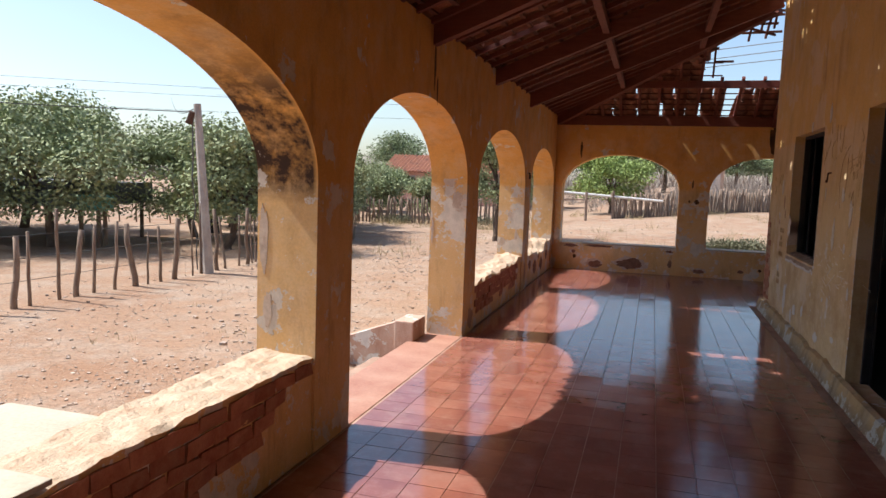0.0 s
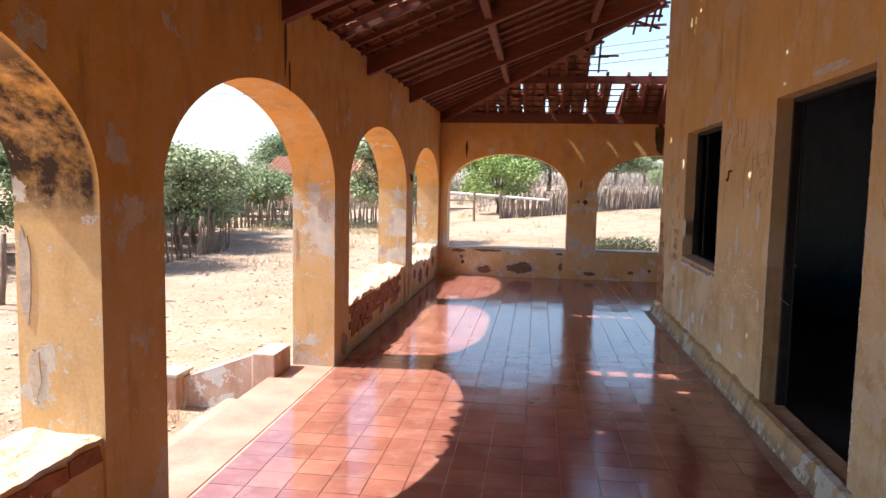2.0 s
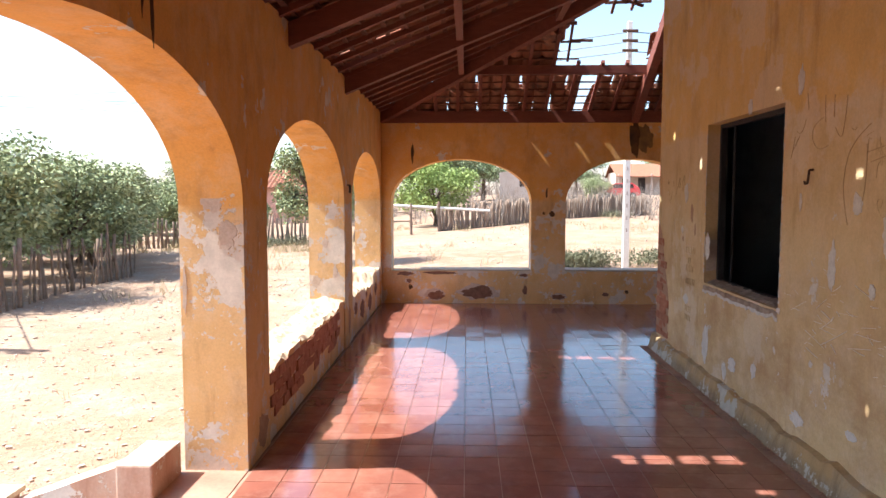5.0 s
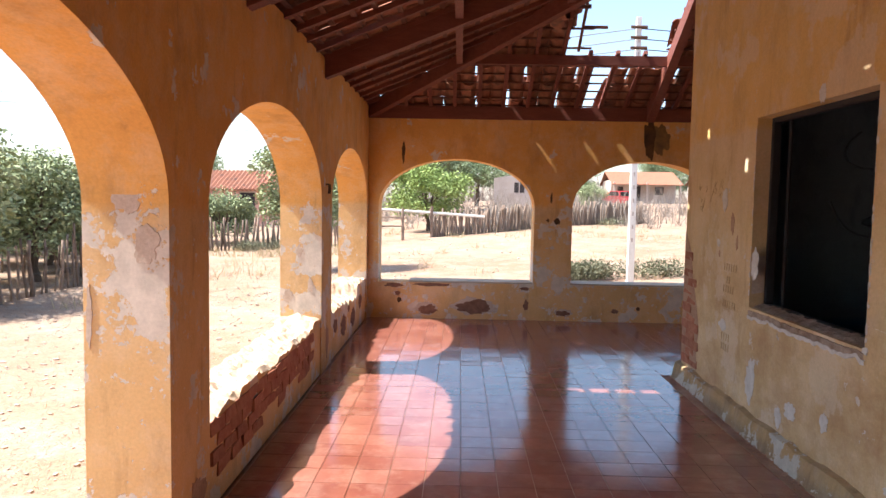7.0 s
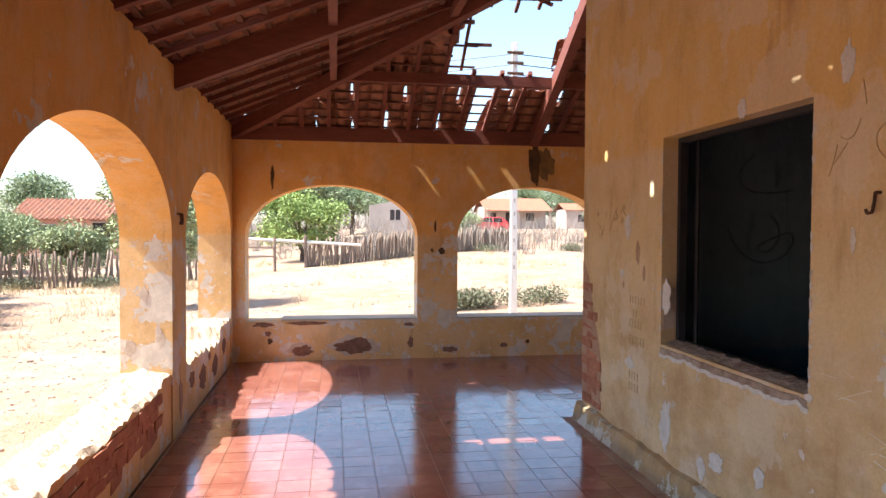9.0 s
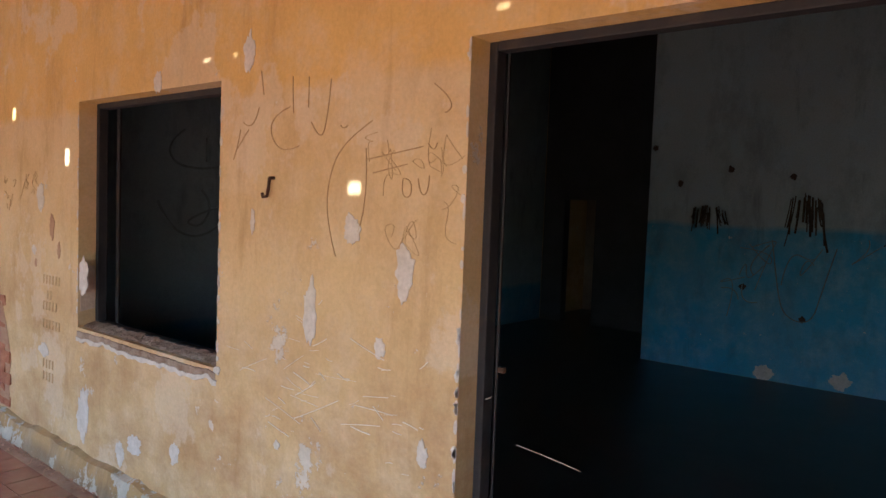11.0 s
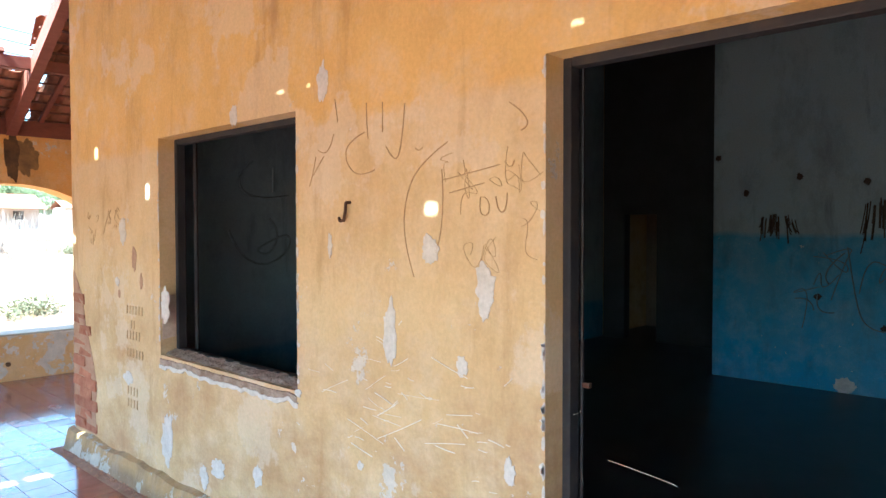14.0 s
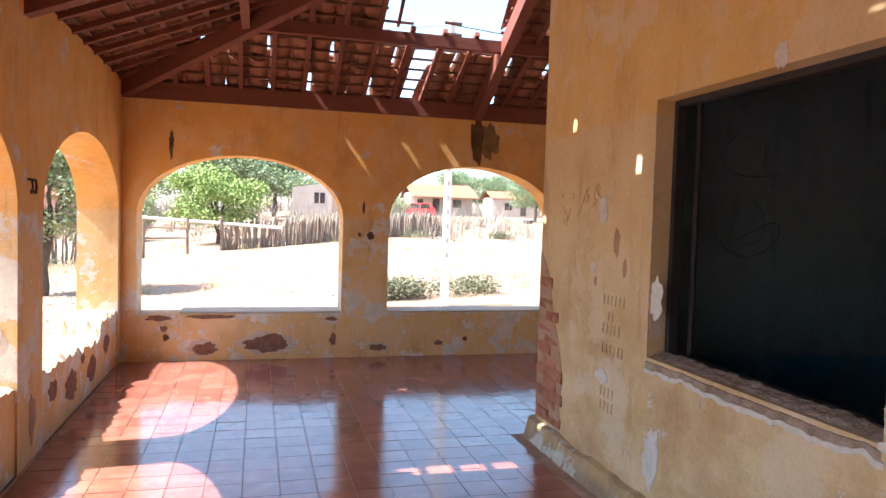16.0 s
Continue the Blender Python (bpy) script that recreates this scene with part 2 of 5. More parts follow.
M_TWIG = surface("bare_grey_twigs", (0.22, 0.18, 0.15), (0.30, 0.25, 0.21), 2, 0.9, 20, 0.1, 0.001, vary=0.4, island=True)
M_HILL = surface("hazy_scrub_hill", (0.20, 0.19, 0.15), (0.27, 0.24, 0.19), 0.08, 1.0, 0.6, 0.6, 0.5)
M_CAR = surface("red_car_paint", (0.50, 0.04, 0.05), (0.54, 0.06, 0.06), 3, 0.3, 30, 0.0, 0.001)
M_TYRE = surface("black_rubber", (0.02, 0.02, 0.02), (0.03, 0.03, 0.03), 8, 0.85, 40, 0.2, 0.002)
M_STEEL = surface("grey_steel", (0.4, 0.4, 0.4), (0.5, 0.5, 0.5), 8, 0.4, 40, 0.1, 0.001, metal=0.8)
M_TEAL = surface("faded_green_plastic", (0.12, 0.34, 0.30), (0.18, 0.42, 0.38), 4, 0.6, 30, 0.1, 0.001)
M_TARP = surface("grey_sheet_roofing", (0.10, 0.11, 0.12), (0.16, 0.17, 0.18), 3, 0.8, 30, 0.2, 0.003)


def leafy(name, a, b):
    m = surface(name, a, b, 1.2, 0.6, 9, 0.0, 0.001, vary=0.7, island=True, spec=0.12)
    m.node_tree.nodes["Principled BSDF"].inputs["Transmission Weight"].default_value = 0.0
    return m


M_LEAF = leafy("neem_leaves", (0.21, 0.25, 0.12), (0.33, 0.36, 0.20))
M_LEAF_LIGHT = leafy("pale_green_leaves", (0.19, 0.26, 0.07), (0.27, 0.33, 0.12))
M_LEAF_HAZE = leafy("dusty_acacia_leaves", (0.15, 0.20, 0.10), (0.22, 0.26, 0.15))


def floor_tile_material():
    m, nt, b = nodes_of("polished_red_cement_tile", 0.16, 0, 1.0)
    p = place(nt)
    rnd = nt.nodes.new("ShaderNodeObjectInfo").outputs["Random"]
    isl = nt.nodes.new("ShaderNodeNewGeometry").outputs["Random Per Island"]
    r = mathn(nt, "FRACT", mathn(nt, "ADD", rnd, isl), 0)
    col = mix(nt, r, (0.245, 0.082, 0.058), (0.335, 0.132, 0.094))
    cloud = ramp(nt, noise_tex(nt, p, 3.2, 7, 0.65), 0.35, 0.7)
    col = mix(nt, mathn(nt, "MULTIPLY", cloud, 0.5), col, (0.12, 0.034, 0.027))
    dust = ramp(nt, noise_tex(nt, p, 5.5, 8, 0.7), 0.48, 0.72)
    col = mix(nt, mathn(nt, "MULTIPLY", dust, 0.45), col, (0.40, 0.24, 0.185))
    nt.links.new(col, b.inputs["Base Color"])
    rg = mathn(nt, "MULTIPLY_ADD", noise_tex(nt, p, 6, 6, 0.65), 0.22)
    rg.node.inputs[2].default_value = 0.03
    nt.links.new(rg, b.inputs["Roughness"])
    bump(nt, b, noise_tex(nt, p, 5, 3), 0.05, 0.01)
    return m


M_TILE = floor_tile_material()
M_GROUT = surface("dusty_grout", (0.44, 0.29, 0.21), (0.24, 0.13, 0.09), 4, 0.8, 40, 0.2, 0.002)


def ground_material():
    m, nt, b = nodes_of("dry_orange_earth", 0.95, 0, 0.2)
    p = place(nt)
    a = mix(nt, ramp(nt, noise_tex(nt, p, 0.25, 6, 0.6), 0.35, 0.65), (0.285, 0.165, 0.10), (0.35, 0.24, 0.165))
    a = mix(nt, ramp(nt, noise_tex(nt, p, 1.6, 8, 0.7), 0.45, 0.72), a, (0.36, 0.285, 0.22))
    vor = nt.nodes.new("ShaderNodeTexVoronoi")
    vor.inputs["Scale"].default_value = 24
    nt.links.new(p, vor.inputs["Vector"])
    grit = ramp(nt, vor.outputs[0], 0.30, 0.18)
    where = ramp(nt, noise_tex(nt, p, 1.1, 6, 0.7), 0.42, 0.58)
    gm = mathn(nt, "MULTIPLY", grit, where)
    a = mix(nt, mathn(nt, "MULTIPLY", gm, 0.7), a, mix(nt, noise_tex(nt, p, 8, 2), (0.17, 0.12, 0.09), (0.55, 0.47, 0.40)))
    hsv = nt.nodes.new("ShaderNodeHueSaturation")
    v = mathn(nt, "MULTIPLY_ADD", noise_tex(nt, p, 22, 7, 0.78), 1.7)
    v.node.inputs[2].default_value = 0.13
    nt.links.new(v, hsv.inputs["Value"])
    nt.links.new(a, hsv.inputs["Color"])
    nt.links.new(hsv.outputs[0], b.inputs["Base Color"])
    bump(nt, b, mathn(nt, "ADD", gm, noise_tex(nt, p, 12, 6, 0.7)), 0.7, 0.03)
    return m


M_GROUND = ground_material()

# ---- mesh helpers ----
def to_mesh(bm, name, material, smooth=False):
    me = bpy.data.meshes.new(name)
    bm.normal_update()
    bm.to_mesh(me)
    bm.free()
    for mt in (material if isinstance(material, (list, tuple)) else [material]):
        me.materials.append(mt)
    if smooth:
        me.shade_smooth()
    return me


def part(name, bm, material, parent=None, label="", smooth=False):
    ob = new(name, to_mesh(bm, name, material, smooth))
    if parent:
        ob.parent = parent
    if label:
        ob["label"] = label
    return ob


def thing(name, at=(0, 0, 0), label="", category="", group="", kind=""):
    ob = new(name)
    ob.location = at
    return tagged(ob, label, category, group, kind)


def box(bm, lo, hi, bevel=0.0, m=None):
    vs = [bm.verts.new((x, y, z)) for x in (lo[0], hi[0]) for y in (lo[1], hi[1]) for z in (lo[2], hi[2])]
    fs = [bm.faces.new([vs[i] for i in q]) for q in ((0, 1, 3, 2), (4, 6, 7, 5), (0, 4, 5, 1), (2, 3, 7, 6), (0, 2, 6, 4), (1, 5, 7, 3))]
    if bevel:
        es = list({e for f in fs for e in f.edges})
        out = bmesh.ops.bevel(bm, geom=es, offset=bevel, segments=2, affect="EDGES", profile=0.6)
        vs = list({v for f in out["faces"] for v in f.verts} | {v for v in vs if v.is_valid})
    if m:
        for v in vs:
            v.co = m @ v.co
    return bm


def tube(bm, a, b, ra, rb, seg=7, bend=0.0, rings=1):
    """A tapered stick from a to b, with an optional crooked middle."""
    a, b = Vector(a), Vector(b)
    d = (b - a).normalized()
    side = d.orthogonal().normalized()
    up = d.cross(side)
    loops = []
    for k in range(rings + 1):
        f = k / rings
        c = a.lerp(b, f)
        if 0 < k < rings:
            c += side * random.uniform(-bend, bend) + up * random.uniform(-bend, bend)
        r = ra + (rb - ra) * f
        loops.append([bm.verts.new(c + (side * math.cos(t) + up * math.sin(t)) * r) for t in [2 * math.pi * j / seg for j in range(seg)]])
    for p, q in zip(loops, loops[1:]):
        for j in range(seg):
            bm.faces.new((p[j], p[(j + 1) % seg], q[(j + 1) % seg], q[j]))
    bm.faces.new(loops[0][::-1])
    bm.faces.new(loops[-1])
    return bm


def beam(bm, a, b, w, h):
    """A squared timber whose underside's middle runs from a to b."""
    a, b = Vector(a), Vector(b)
    d = (b - a).normalized()
    side = d.cross(Vector((0, 0, 1))).normalized()
    up = side.cross(d)
    vs = [bm.verts.new(p + side * s * w / 2 + up * u) for p in (a, b) for s in (-1, 1) for u in (0, h)]
    for q in ((0, 1, 3, 2), (4, 6, 7, 5), (0, 4, 5, 1), (2, 3, 7, 6), (0, 2, 6, 4), (1, 5, 7, 3)):
        bm.faces.new([vs[i] for i in q])
    bmesh.ops.recalc_face_normals(bm, faces=bm.faces)
    return bm


def smooth01(v, a, b):
    t = min(1, max(0, (v - a) / (b - a)))
    return t * t * (3 - 2 * t)


def ground_z(x, y):
    rise = 0.008 + 0.021 * smooth01(x, -6, 4)
    z = -0.30 + 0.22 * smooth01(y, 10, 20) * smooth01(x, -7, 0) + rise * max(0, min(y, 80) - 20)
    return z + 0.03 * noise.noise((x * 0.5, y * 0.5, 0)) + 0.10 * noise.noise((x * 0.09, y * 0.09, 5)) * smooth01(math.hypot(x, y - 7), 9, 16)


# ---- walls ----
XO = -1.97                 # outer face of the arcade
YF, YO = 13.83, 14.20      # end wall, inner and outer face
XH, XB = 1.65, 1.80        # house wall, veranda and room face
YC = 10.85                 # house corner


def walling(name, openings, u0, u1, z0, z1, t0, t1, axis, material, seg=36, z_from=None):
    """A wall along one axis with openings (ua, ub, sill, spring, apex); apex equal to spring makes a flat lintel."""
    bm = bmesh.new()
    cuts = {u0, u1}
    for ua, ub, sill, spring, apex in openings:
        n = seg if apex > spring else 1
        cuts |= {ua, ub} | {(ua + ub) / 2 - math.cos(math.pi * k / n) * (ub - ua) / 2 for k in range(1, n)}
    cuts = sorted(cuts)

    def P(u, t, z):
        return (t, u, z) if axis == "y" else (u, t, z)

    def quad(*c):
        bm.faces.new([bm.verts.new(P(*p)) for p in c])

    def prism(a, b, la, lb, ha, hb, top, bottom):
        quad((a, t0, la), (b, t0, lb), (b, t0, hb), (a, t0, ha))
        quad((a, t1, la), (b, t1, lb), (b, t1, hb), (a, t1, ha))
        if top:
            quad((a, t0, ha), (b, t0, hb), (b, t1, hb), (a, t1, ha))
        if bottom:
            quad((a, t0, la), (b, t0, lb), (b, t1, lb), (a, t1, la))

    for a, b in zip(cuts, cuts[1:]):
        mid = (a + b) / 2
        hole = next((o for o in openings if o[0] - 1e-6 < mid < o[1] + 1e-6), None)
        if not hole:
            prism(a, b, z0, z0, z1, z1, True, True)
            continue
        ua, ub, sill, spring, apex = hole
        c, h = (ua + ub) / 2, (ub - ua) / 2

        def curve(u):
            return spring + (apex - spring) * math.sqrt(max(0, 1 - ((u - c) / h) ** 2))
        prism(a, b, curve(a), curve(b), z1, z1, True, True)
        if sill > z0:
            prism(a, b, z0, z0, sill, sill, True, True)
    for ua, ub, sill, spring, apex in openings:
        for u in (ua, ub):
            quad((u, t0, max(z0, sill)), (u, t1, max(z0, sill)), (u, t1, spring), (u, t0, spring))
    for u in (u0, u1):
        quad((u, t0, z0), (u, t1, z0), (u, t1, z1), (u, t0, z1))
    bmesh.ops.remove_doubles(bm, verts=bm.verts, dist=1e-5)
    bmesh.ops.recalc_face_normals(bm, faces=bm.faces)
    return tagged(part(name, bm, material), kind="structure")


ARCHES = [(1.24, 4.16, -0.5, 1.54, 2.22), (4.64, 7.40, -0.5, 1.54, 2.22), (7.87, 10.68, -0.5, 1.52, 2.19), (11.17, 13.68, -0.5, 1.50, 2.13)]
# the solid stretch south of the first arch is unseen, closed to cut light
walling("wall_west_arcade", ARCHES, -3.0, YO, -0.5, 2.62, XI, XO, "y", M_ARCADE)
walling("wall_north_arcade", [(-1.46, 0.60, 0.475, 1.50, 2.12), (1.10, 3.06, 0.475, 1.50, 2.12), (3.6, 5.6, 0.475, 1.50, 2.12)], XI + 0.002, 7.0, -0.5, 2.64, YF, YO, "x", M_ARCADE)
walling("wall_house", [(5.20, 6.60, 0.13, 2.2, 2.2), (8.005, 9.425, 0.865, 2.175, 2.175), (-1.4, 0.2, 0.13, 2.2, 2.2)], -3.0, YC, -0.3, 4.25, XH, XB, "y", M_HOUSE)
walling("wall_house_end", [], XB + 0.002, 12.0, -0.3, 4.25, YC - 0.3, YC - 0.003, "x", M_HOUSE)
# unseen wall, added to shut light out of the veranda's south end
walling("wall_south", [], XI + 0.002, XH - 0.002, -0.3, 4.2, -3.3, -3.0, "x", M_ARCADE)
walling("wall_east_wing", [], YC, YO, -0.3, 2.72, 7.0, 7.3, "y", M_ARCADE)

# room behind the house wall
walling("wall_room_blue", [], -3.0, 8.25, 0.1, 4.2, 7.0, 7.2, "y", M_BLUE)
walling("wall_room_south", [], XB + 0.002, 7.0, 0.1, 4.2, 1.0, 1.2, "x", M_BLUE)
# the dark floor colour stands in for the passage's shade on its end wall
walling("wall_passage_end", [(9.68, 10.16, 0.1, 1.82, 1.82)], 8.252, YC - 0.362, 0.1, 4.2, 8.6, 8.75, "y", M_DARKFLOOR_SHADE)
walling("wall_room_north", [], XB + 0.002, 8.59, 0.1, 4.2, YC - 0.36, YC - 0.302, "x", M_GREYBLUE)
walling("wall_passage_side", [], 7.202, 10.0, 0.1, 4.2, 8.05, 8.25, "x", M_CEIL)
walling("wall_back_room", [], 8.252, YC - 0.3, 0.1, 4.2, 10.0, 10.2, "y", M_WHITEWALL)
bm = bmesh.new()
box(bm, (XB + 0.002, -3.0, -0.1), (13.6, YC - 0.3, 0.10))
tagged(part("floor_room", bm, M_DARKFLOOR_SHADE), kind="structure")
bm = bmesh.new()
# the last, wider hole is out of view, added to light the back room
holes = [(4.2, 7.35), (5.6, 6.3), (3.4, 6.9), (7.9, 9.6), (8.95, 9.85)]
ys = sorted({-3.0, YC} | {h[1] for h in holes} | {h[1] + 0.03 for h in holes})
for y0, y1 in zip(ys, ys[1:]):
    hx = next((h[0] for h in holes if abs(h[1] - y0) < 1e-6), None)
    if hx:
        box(bm, (XH, y0, 4.25), (hx, y1, 4.29))
        box(bm, (hx + (0.3 if hx > 8.5 else 0.03), y0, 4.25), (13.6, y1, 4.29))
    else:
        box(bm, (XH, y0, 4.25), (13.6, y1, 4.29))
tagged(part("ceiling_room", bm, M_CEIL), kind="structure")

# ---- floor of the veranda ----
bm = bmesh.new()
box(bm, (XI, -3.0, -0.3), (XH, YF, -0.004))
box(bm, (XH, YC, -0.3), (7.0, YF, -0.004))
tagged(part("floor", bm, M_GROUT), kind="structure")
floor_ob = bpy.data.objects["floor"]
bm = bmesh.new()
box(bm, (XO - 0.06, 4.64, -0.3), (XI - 0.004, 7.40, 0.0))
tagged(part("threshold_slab", bm, surface("worn_red_cement", (0.33, 0.15, 0.105), (0.44, 0.25, 0.18), 3, 0.6, 40, 0.3, 0.004)), kind="structure")

# kerb along the foot of the house wall, chipped along its top
bm = bmesh.new()
ny = 150
rows_k = []
for k in range(ny + 1):
    y = -2.9 + (YC + 2.94) * k / ny
    gapped = 5.2 < y < 6.6
    top = (0.135 if gapped else 0.135 + 0.03 * noise.noise((y * 3, 0, 0)) + 0.02 * noise.noise((y * 11, 3, 0)))
    out = 0.055 + 0.012 * noise.noise((y * 5, 7, 0))
    rows_k.append([bm.verts.new(c) for c in ((XH - out - 0.02, y, -0.003), (XH - out, y, top * 0.6), (XH - out + 0.015, y, top), (XH - 0.001, y, top + 0.012))])
for p, q in zip(rows_k, rows_k[1:]):
    for j in range(3):
        bm.faces.new((p[j], q[j], q[j + 1], p[j + 1]))
bm.faces.new(rows_k[-1])
bmesh.ops.recalc_face_normals(bm, faces=bm.faces)
tagged(part("baseboard_house", bm, M_KERB), kind="structure")


# ---- broken parapets between the piers ----
def parapet(name, y0, y1, height, rough, material, seed):
    """A low wall in an arch with a crumbled top; returns its object."""
    bm = bmesh.new()
    n, m = max(8, int((y1 - y0) / 0.035)), 9
    grid = []
    for i in range(n + 1):
        y = y0 + (y1 - y0) * i / n
        row = [bm.verts.new((XI - 0.012, y, -0.003))]
        for j in range(m + 1):
            f = j / m
            x = XI - 0.012 - f * (XI - XO - 0.03)
            h = height(y) + rough * (0.7 * noise.noise((x * 7 + seed, y * 5, 0)) + 0.5 * noise.noise((x * 22, y * 17, seed)))
            if j == 0:
                h -= rough * 0.9 * max(0, noise.noise((seed, y * 4.3, 2)) + 0.2)
                x += 0.012 * noise.noise((y * 9, seed, 1))
            row.append(bm.verts.new((x, y, h)))
        row.append(bm.verts.new((XO + 0.018, y, -0.45)))
        grid.append(row)
    for p, q in zip(grid, grid[1:]):
        for j in range(len(p) - 1):
            f = bm.faces.new((p[j], q[j], q[j + 1], p[j + 1]))
            f.material_index = 1 if j >= 1 and j <= m else 0
    bmesh.ops.recalc_face_normals(bm, faces=bm.faces)
    return tagged(part(name, bm, [material, M_RUBBLE]), kind="structure")


parapet_1 = parapet("parapet_1", 1.24, 4.16, lambda y: 0.56, 0.02, M_ARCADE, 1.0)
parapet_2 = parapet("parapet_2", 7.87, 10.68, lambda y: 0.47 + 0.05 * smooth01(y, 10.35, 10.45), 0.05, M_ARCADE, 4.0)
parapet_3 = parapet("parapet_3", 11.17, 13.68, lambda y: 0.46 - 0.05 * smooth01(y, 11.8, 12.5) + 0.13 * smooth01(y, 12.9, 13.0), 0.07, M_ARCADE, 8.0)
# worn cement cap left on the nearest parapet, and its ledge outside
bm = bmesh.new()
box(bm, (XO - 0.52, 0.2, 0.30), (XO + 0.02, 3.0, 0.535), 0.02)
for v in bm.verts:
    v.co.x += 0.05 * noise.noise((v.co.y * 3, 1, 1))
tagged(part("ledge_cement", bm, M_CEMENT), kind="structure")
bm = bmesh.new()
box(bm, (XO - 0.02, 1.26, 0.57), (XI + 0.006, 2.35, 0.592), 0.006)
tagged(part("parapet_cap", bm, M_CEMENT), kind="structure")
# smooth sill caps on the end wall
for a, b in ((-1.30, 0.60), (1.10, 3.06)):
    bm = bmesh.new()
    box(bm, (a + 0.25 if a < 0 else a, YF + 0.03, 0.477), (b, YO + 0.03, 0.497), 0.006)
    tagged(part("window_sill", bm, M_CEMENT), kind="structure")

# ---- entrance steps with a sloping side wall ----
bm = bmesh.new()
for k in range(2):
    box(bm, (XO - 0.36 - 0.34 * k, 4.7, -0.5), (XO - 0.06 - 0.34 * k, 6.86, -0.15 - 0.15 * k), 0.02)
tagged(part("entrance_steps", bm, M_STEP), kind="structure")
wing = tagged(new("side_wall"), "low sloping plastered wall beside the entrance steps", "side wall", kind="structure")
bm = bmesh.new()
box(bm, (XO - 0.20, 6.98, -0.5), (XO - 0.004, 7.36, 0.19), 0.012)
part("end_block", bm, M_WING, wing)
bm = bmesh.new()
vs = [bm.verts.new(c) for y in (7.0, 7.16) for c in ((XO - 0.80, y, -0.5), (XO - 0.20, y, -0.5), (XO - 0.20, y, 0.17), (XO - 0.80, y, -0.05))]
for q in ((3, 2, 1, 0), (4, 5, 6, 7), (0, 1, 5, 4), (1, 2, 6, 5), (2, 3, 7, 6), (3, 0, 4, 7)):
    bm.faces.new([vs[i] for i in q])
part("sloping_wall", bm, M_WING, wing)
bm = bmesh.new()
box(bm, (XO - 1.05, 6.88, -0.5), (XO - 0.80, 7.12, -0.02), 0.012)
part("pillar", bm, M_WING, wing)
bm = bmesh.new()
box(bm, (XO - 1.07, 6.86, -0.018), (XO - 0.78, 7.14, 0.012), 0.006)
part("cap", bm, M_CEMENT, wing)

# ---- ground ----
bm = bmesh.new()
gx = [-900, -400, -200, -120, -80, -60, -45, -35] + [-28 + 0.8 * i for i in range(26)] + [-7 + 0.5 * i for i in range(42)] + [15, 18, 22, 28, 35, 45, 60, 80, 120, 200, 400, 900]
gy = [-900, -300, -100, -50, -25, -14] + [-10 + 0.6 * i for i in range(76)] + [36 + 2 * i for i in range(22)] + [85, 95, 110, 140, 200, 400, 900]
vg = [[bm.verts.new((x, y, ground_z(x, y))) for y in gy] for x in gx]
for i in range(len(gx) - 1):
    for j in range(len(gy) - 1):
        x, y = (gx[i] + gx[i + 1]) / 2, (gy[j] + gy[j + 1]) / 2
        bm.faces.new((vg[i][j], vg[i + 1][j], vg[i + 1][j + 1], vg[i][j + 1]))
tagged(part("ground", bm, M_GROUND, smooth=True), kind="structure")
# ---- roof over the veranda: lean-to slope along y, hipped slope at the far end ----
S1, S2, ROOF_Z = 0.40, 0.50, 2.86


def lean_z(x):
    return ROOF_Z + S1 * (x - XI)


def end_z(y):
    return ROOF_Z + S2 * (YF - y)


bm = bmesh.new()
vs = [bm.verts.new(c) for y in (-3.0, YF) for c in ((XI, y, 2.62), (XI, y, lean_z(XI) - 0.05), (XO, y, lean_z(XO) - 0.03), (XO, y, 2.62))]
for q in ((0, 1, 2, 3), (7, 6, 5, 4), (0, 4, 5, 1), (1, 5, 6, 2), (2, 6, 7, 3), (3, 7, 4, 0)):
    bm.faces.new([vs[i] for i in q])
tagged(part("trim_wall_head_west", bm, M_ARCADE), kind="structure")
bm = bmesh.new()
vs = [bm.verts.new(c) for x in (XI, 7.0) for c in ((x, YF - 0.02, 2.64), (x, YF - 0.02, end_z(YF) - 0.05), (x, YO, end_z(YO) - 0.03), (x, YO, 2.62))]
for q in ((3, 2, 1, 0), (4, 5, 6, 7), (1, 5, 4, 0), (2, 6, 5, 1), (3, 7, 6, 2), (0, 4, 7, 3)):
    bm.faces.new([vs[i] for i in q])
tagged(part("trim_wall_plate_north", bm, M_WOOD), kind="structure")

roof = tagged(new("roof"), "old clay-tile veranda roof on dark timbers, partly fallen in", "roof", kind="structure")


def timber(name, a, b, w, h, mt=None):
    return part(name, beam(bmesh.new(), a, b, w, h), mt or M_WOOD, roof)


for y in (-0.7, 1.6, 3.9, 6.2, 8.53, 10.83):
    x1 = XH - 0.02
    timber("rafter", (XI + 0.002, y, lean_z(XI) - 0.225), (x1, y, lean_z(x1) - 0.225), 0.10, 0.155)
timber("hip_rafter", (XI + 0.03, YF - 0.03, ROOF_Z - 0.215), (XH, YF - S1 / S2 * (XH - XI), lean_z(XH) - 0.215), 0.10, 0.15)
for x in (-0.42, 0.72):
    yh = YF - S1 / S2 * (x - XI)
    timber("purlin", (x, -3.0, lean_z(x) - 0.17), (x, yh, lean_z(x) - 0.17), 0.07, 0.09)
yp = 12.87
xh = XI + S2 / S1 * (YF - yp)
timber("purlin", (xh, yp, end_z(yp) - 0.17), (2.02, yp, end_z(yp) - 0.17), 0.08, 0.11)
timber("purlin", (2.02, yp, end_z(yp) - 0.17), (7.0, yp, end_z(yp) - 0.17), 0.08, 0.11)
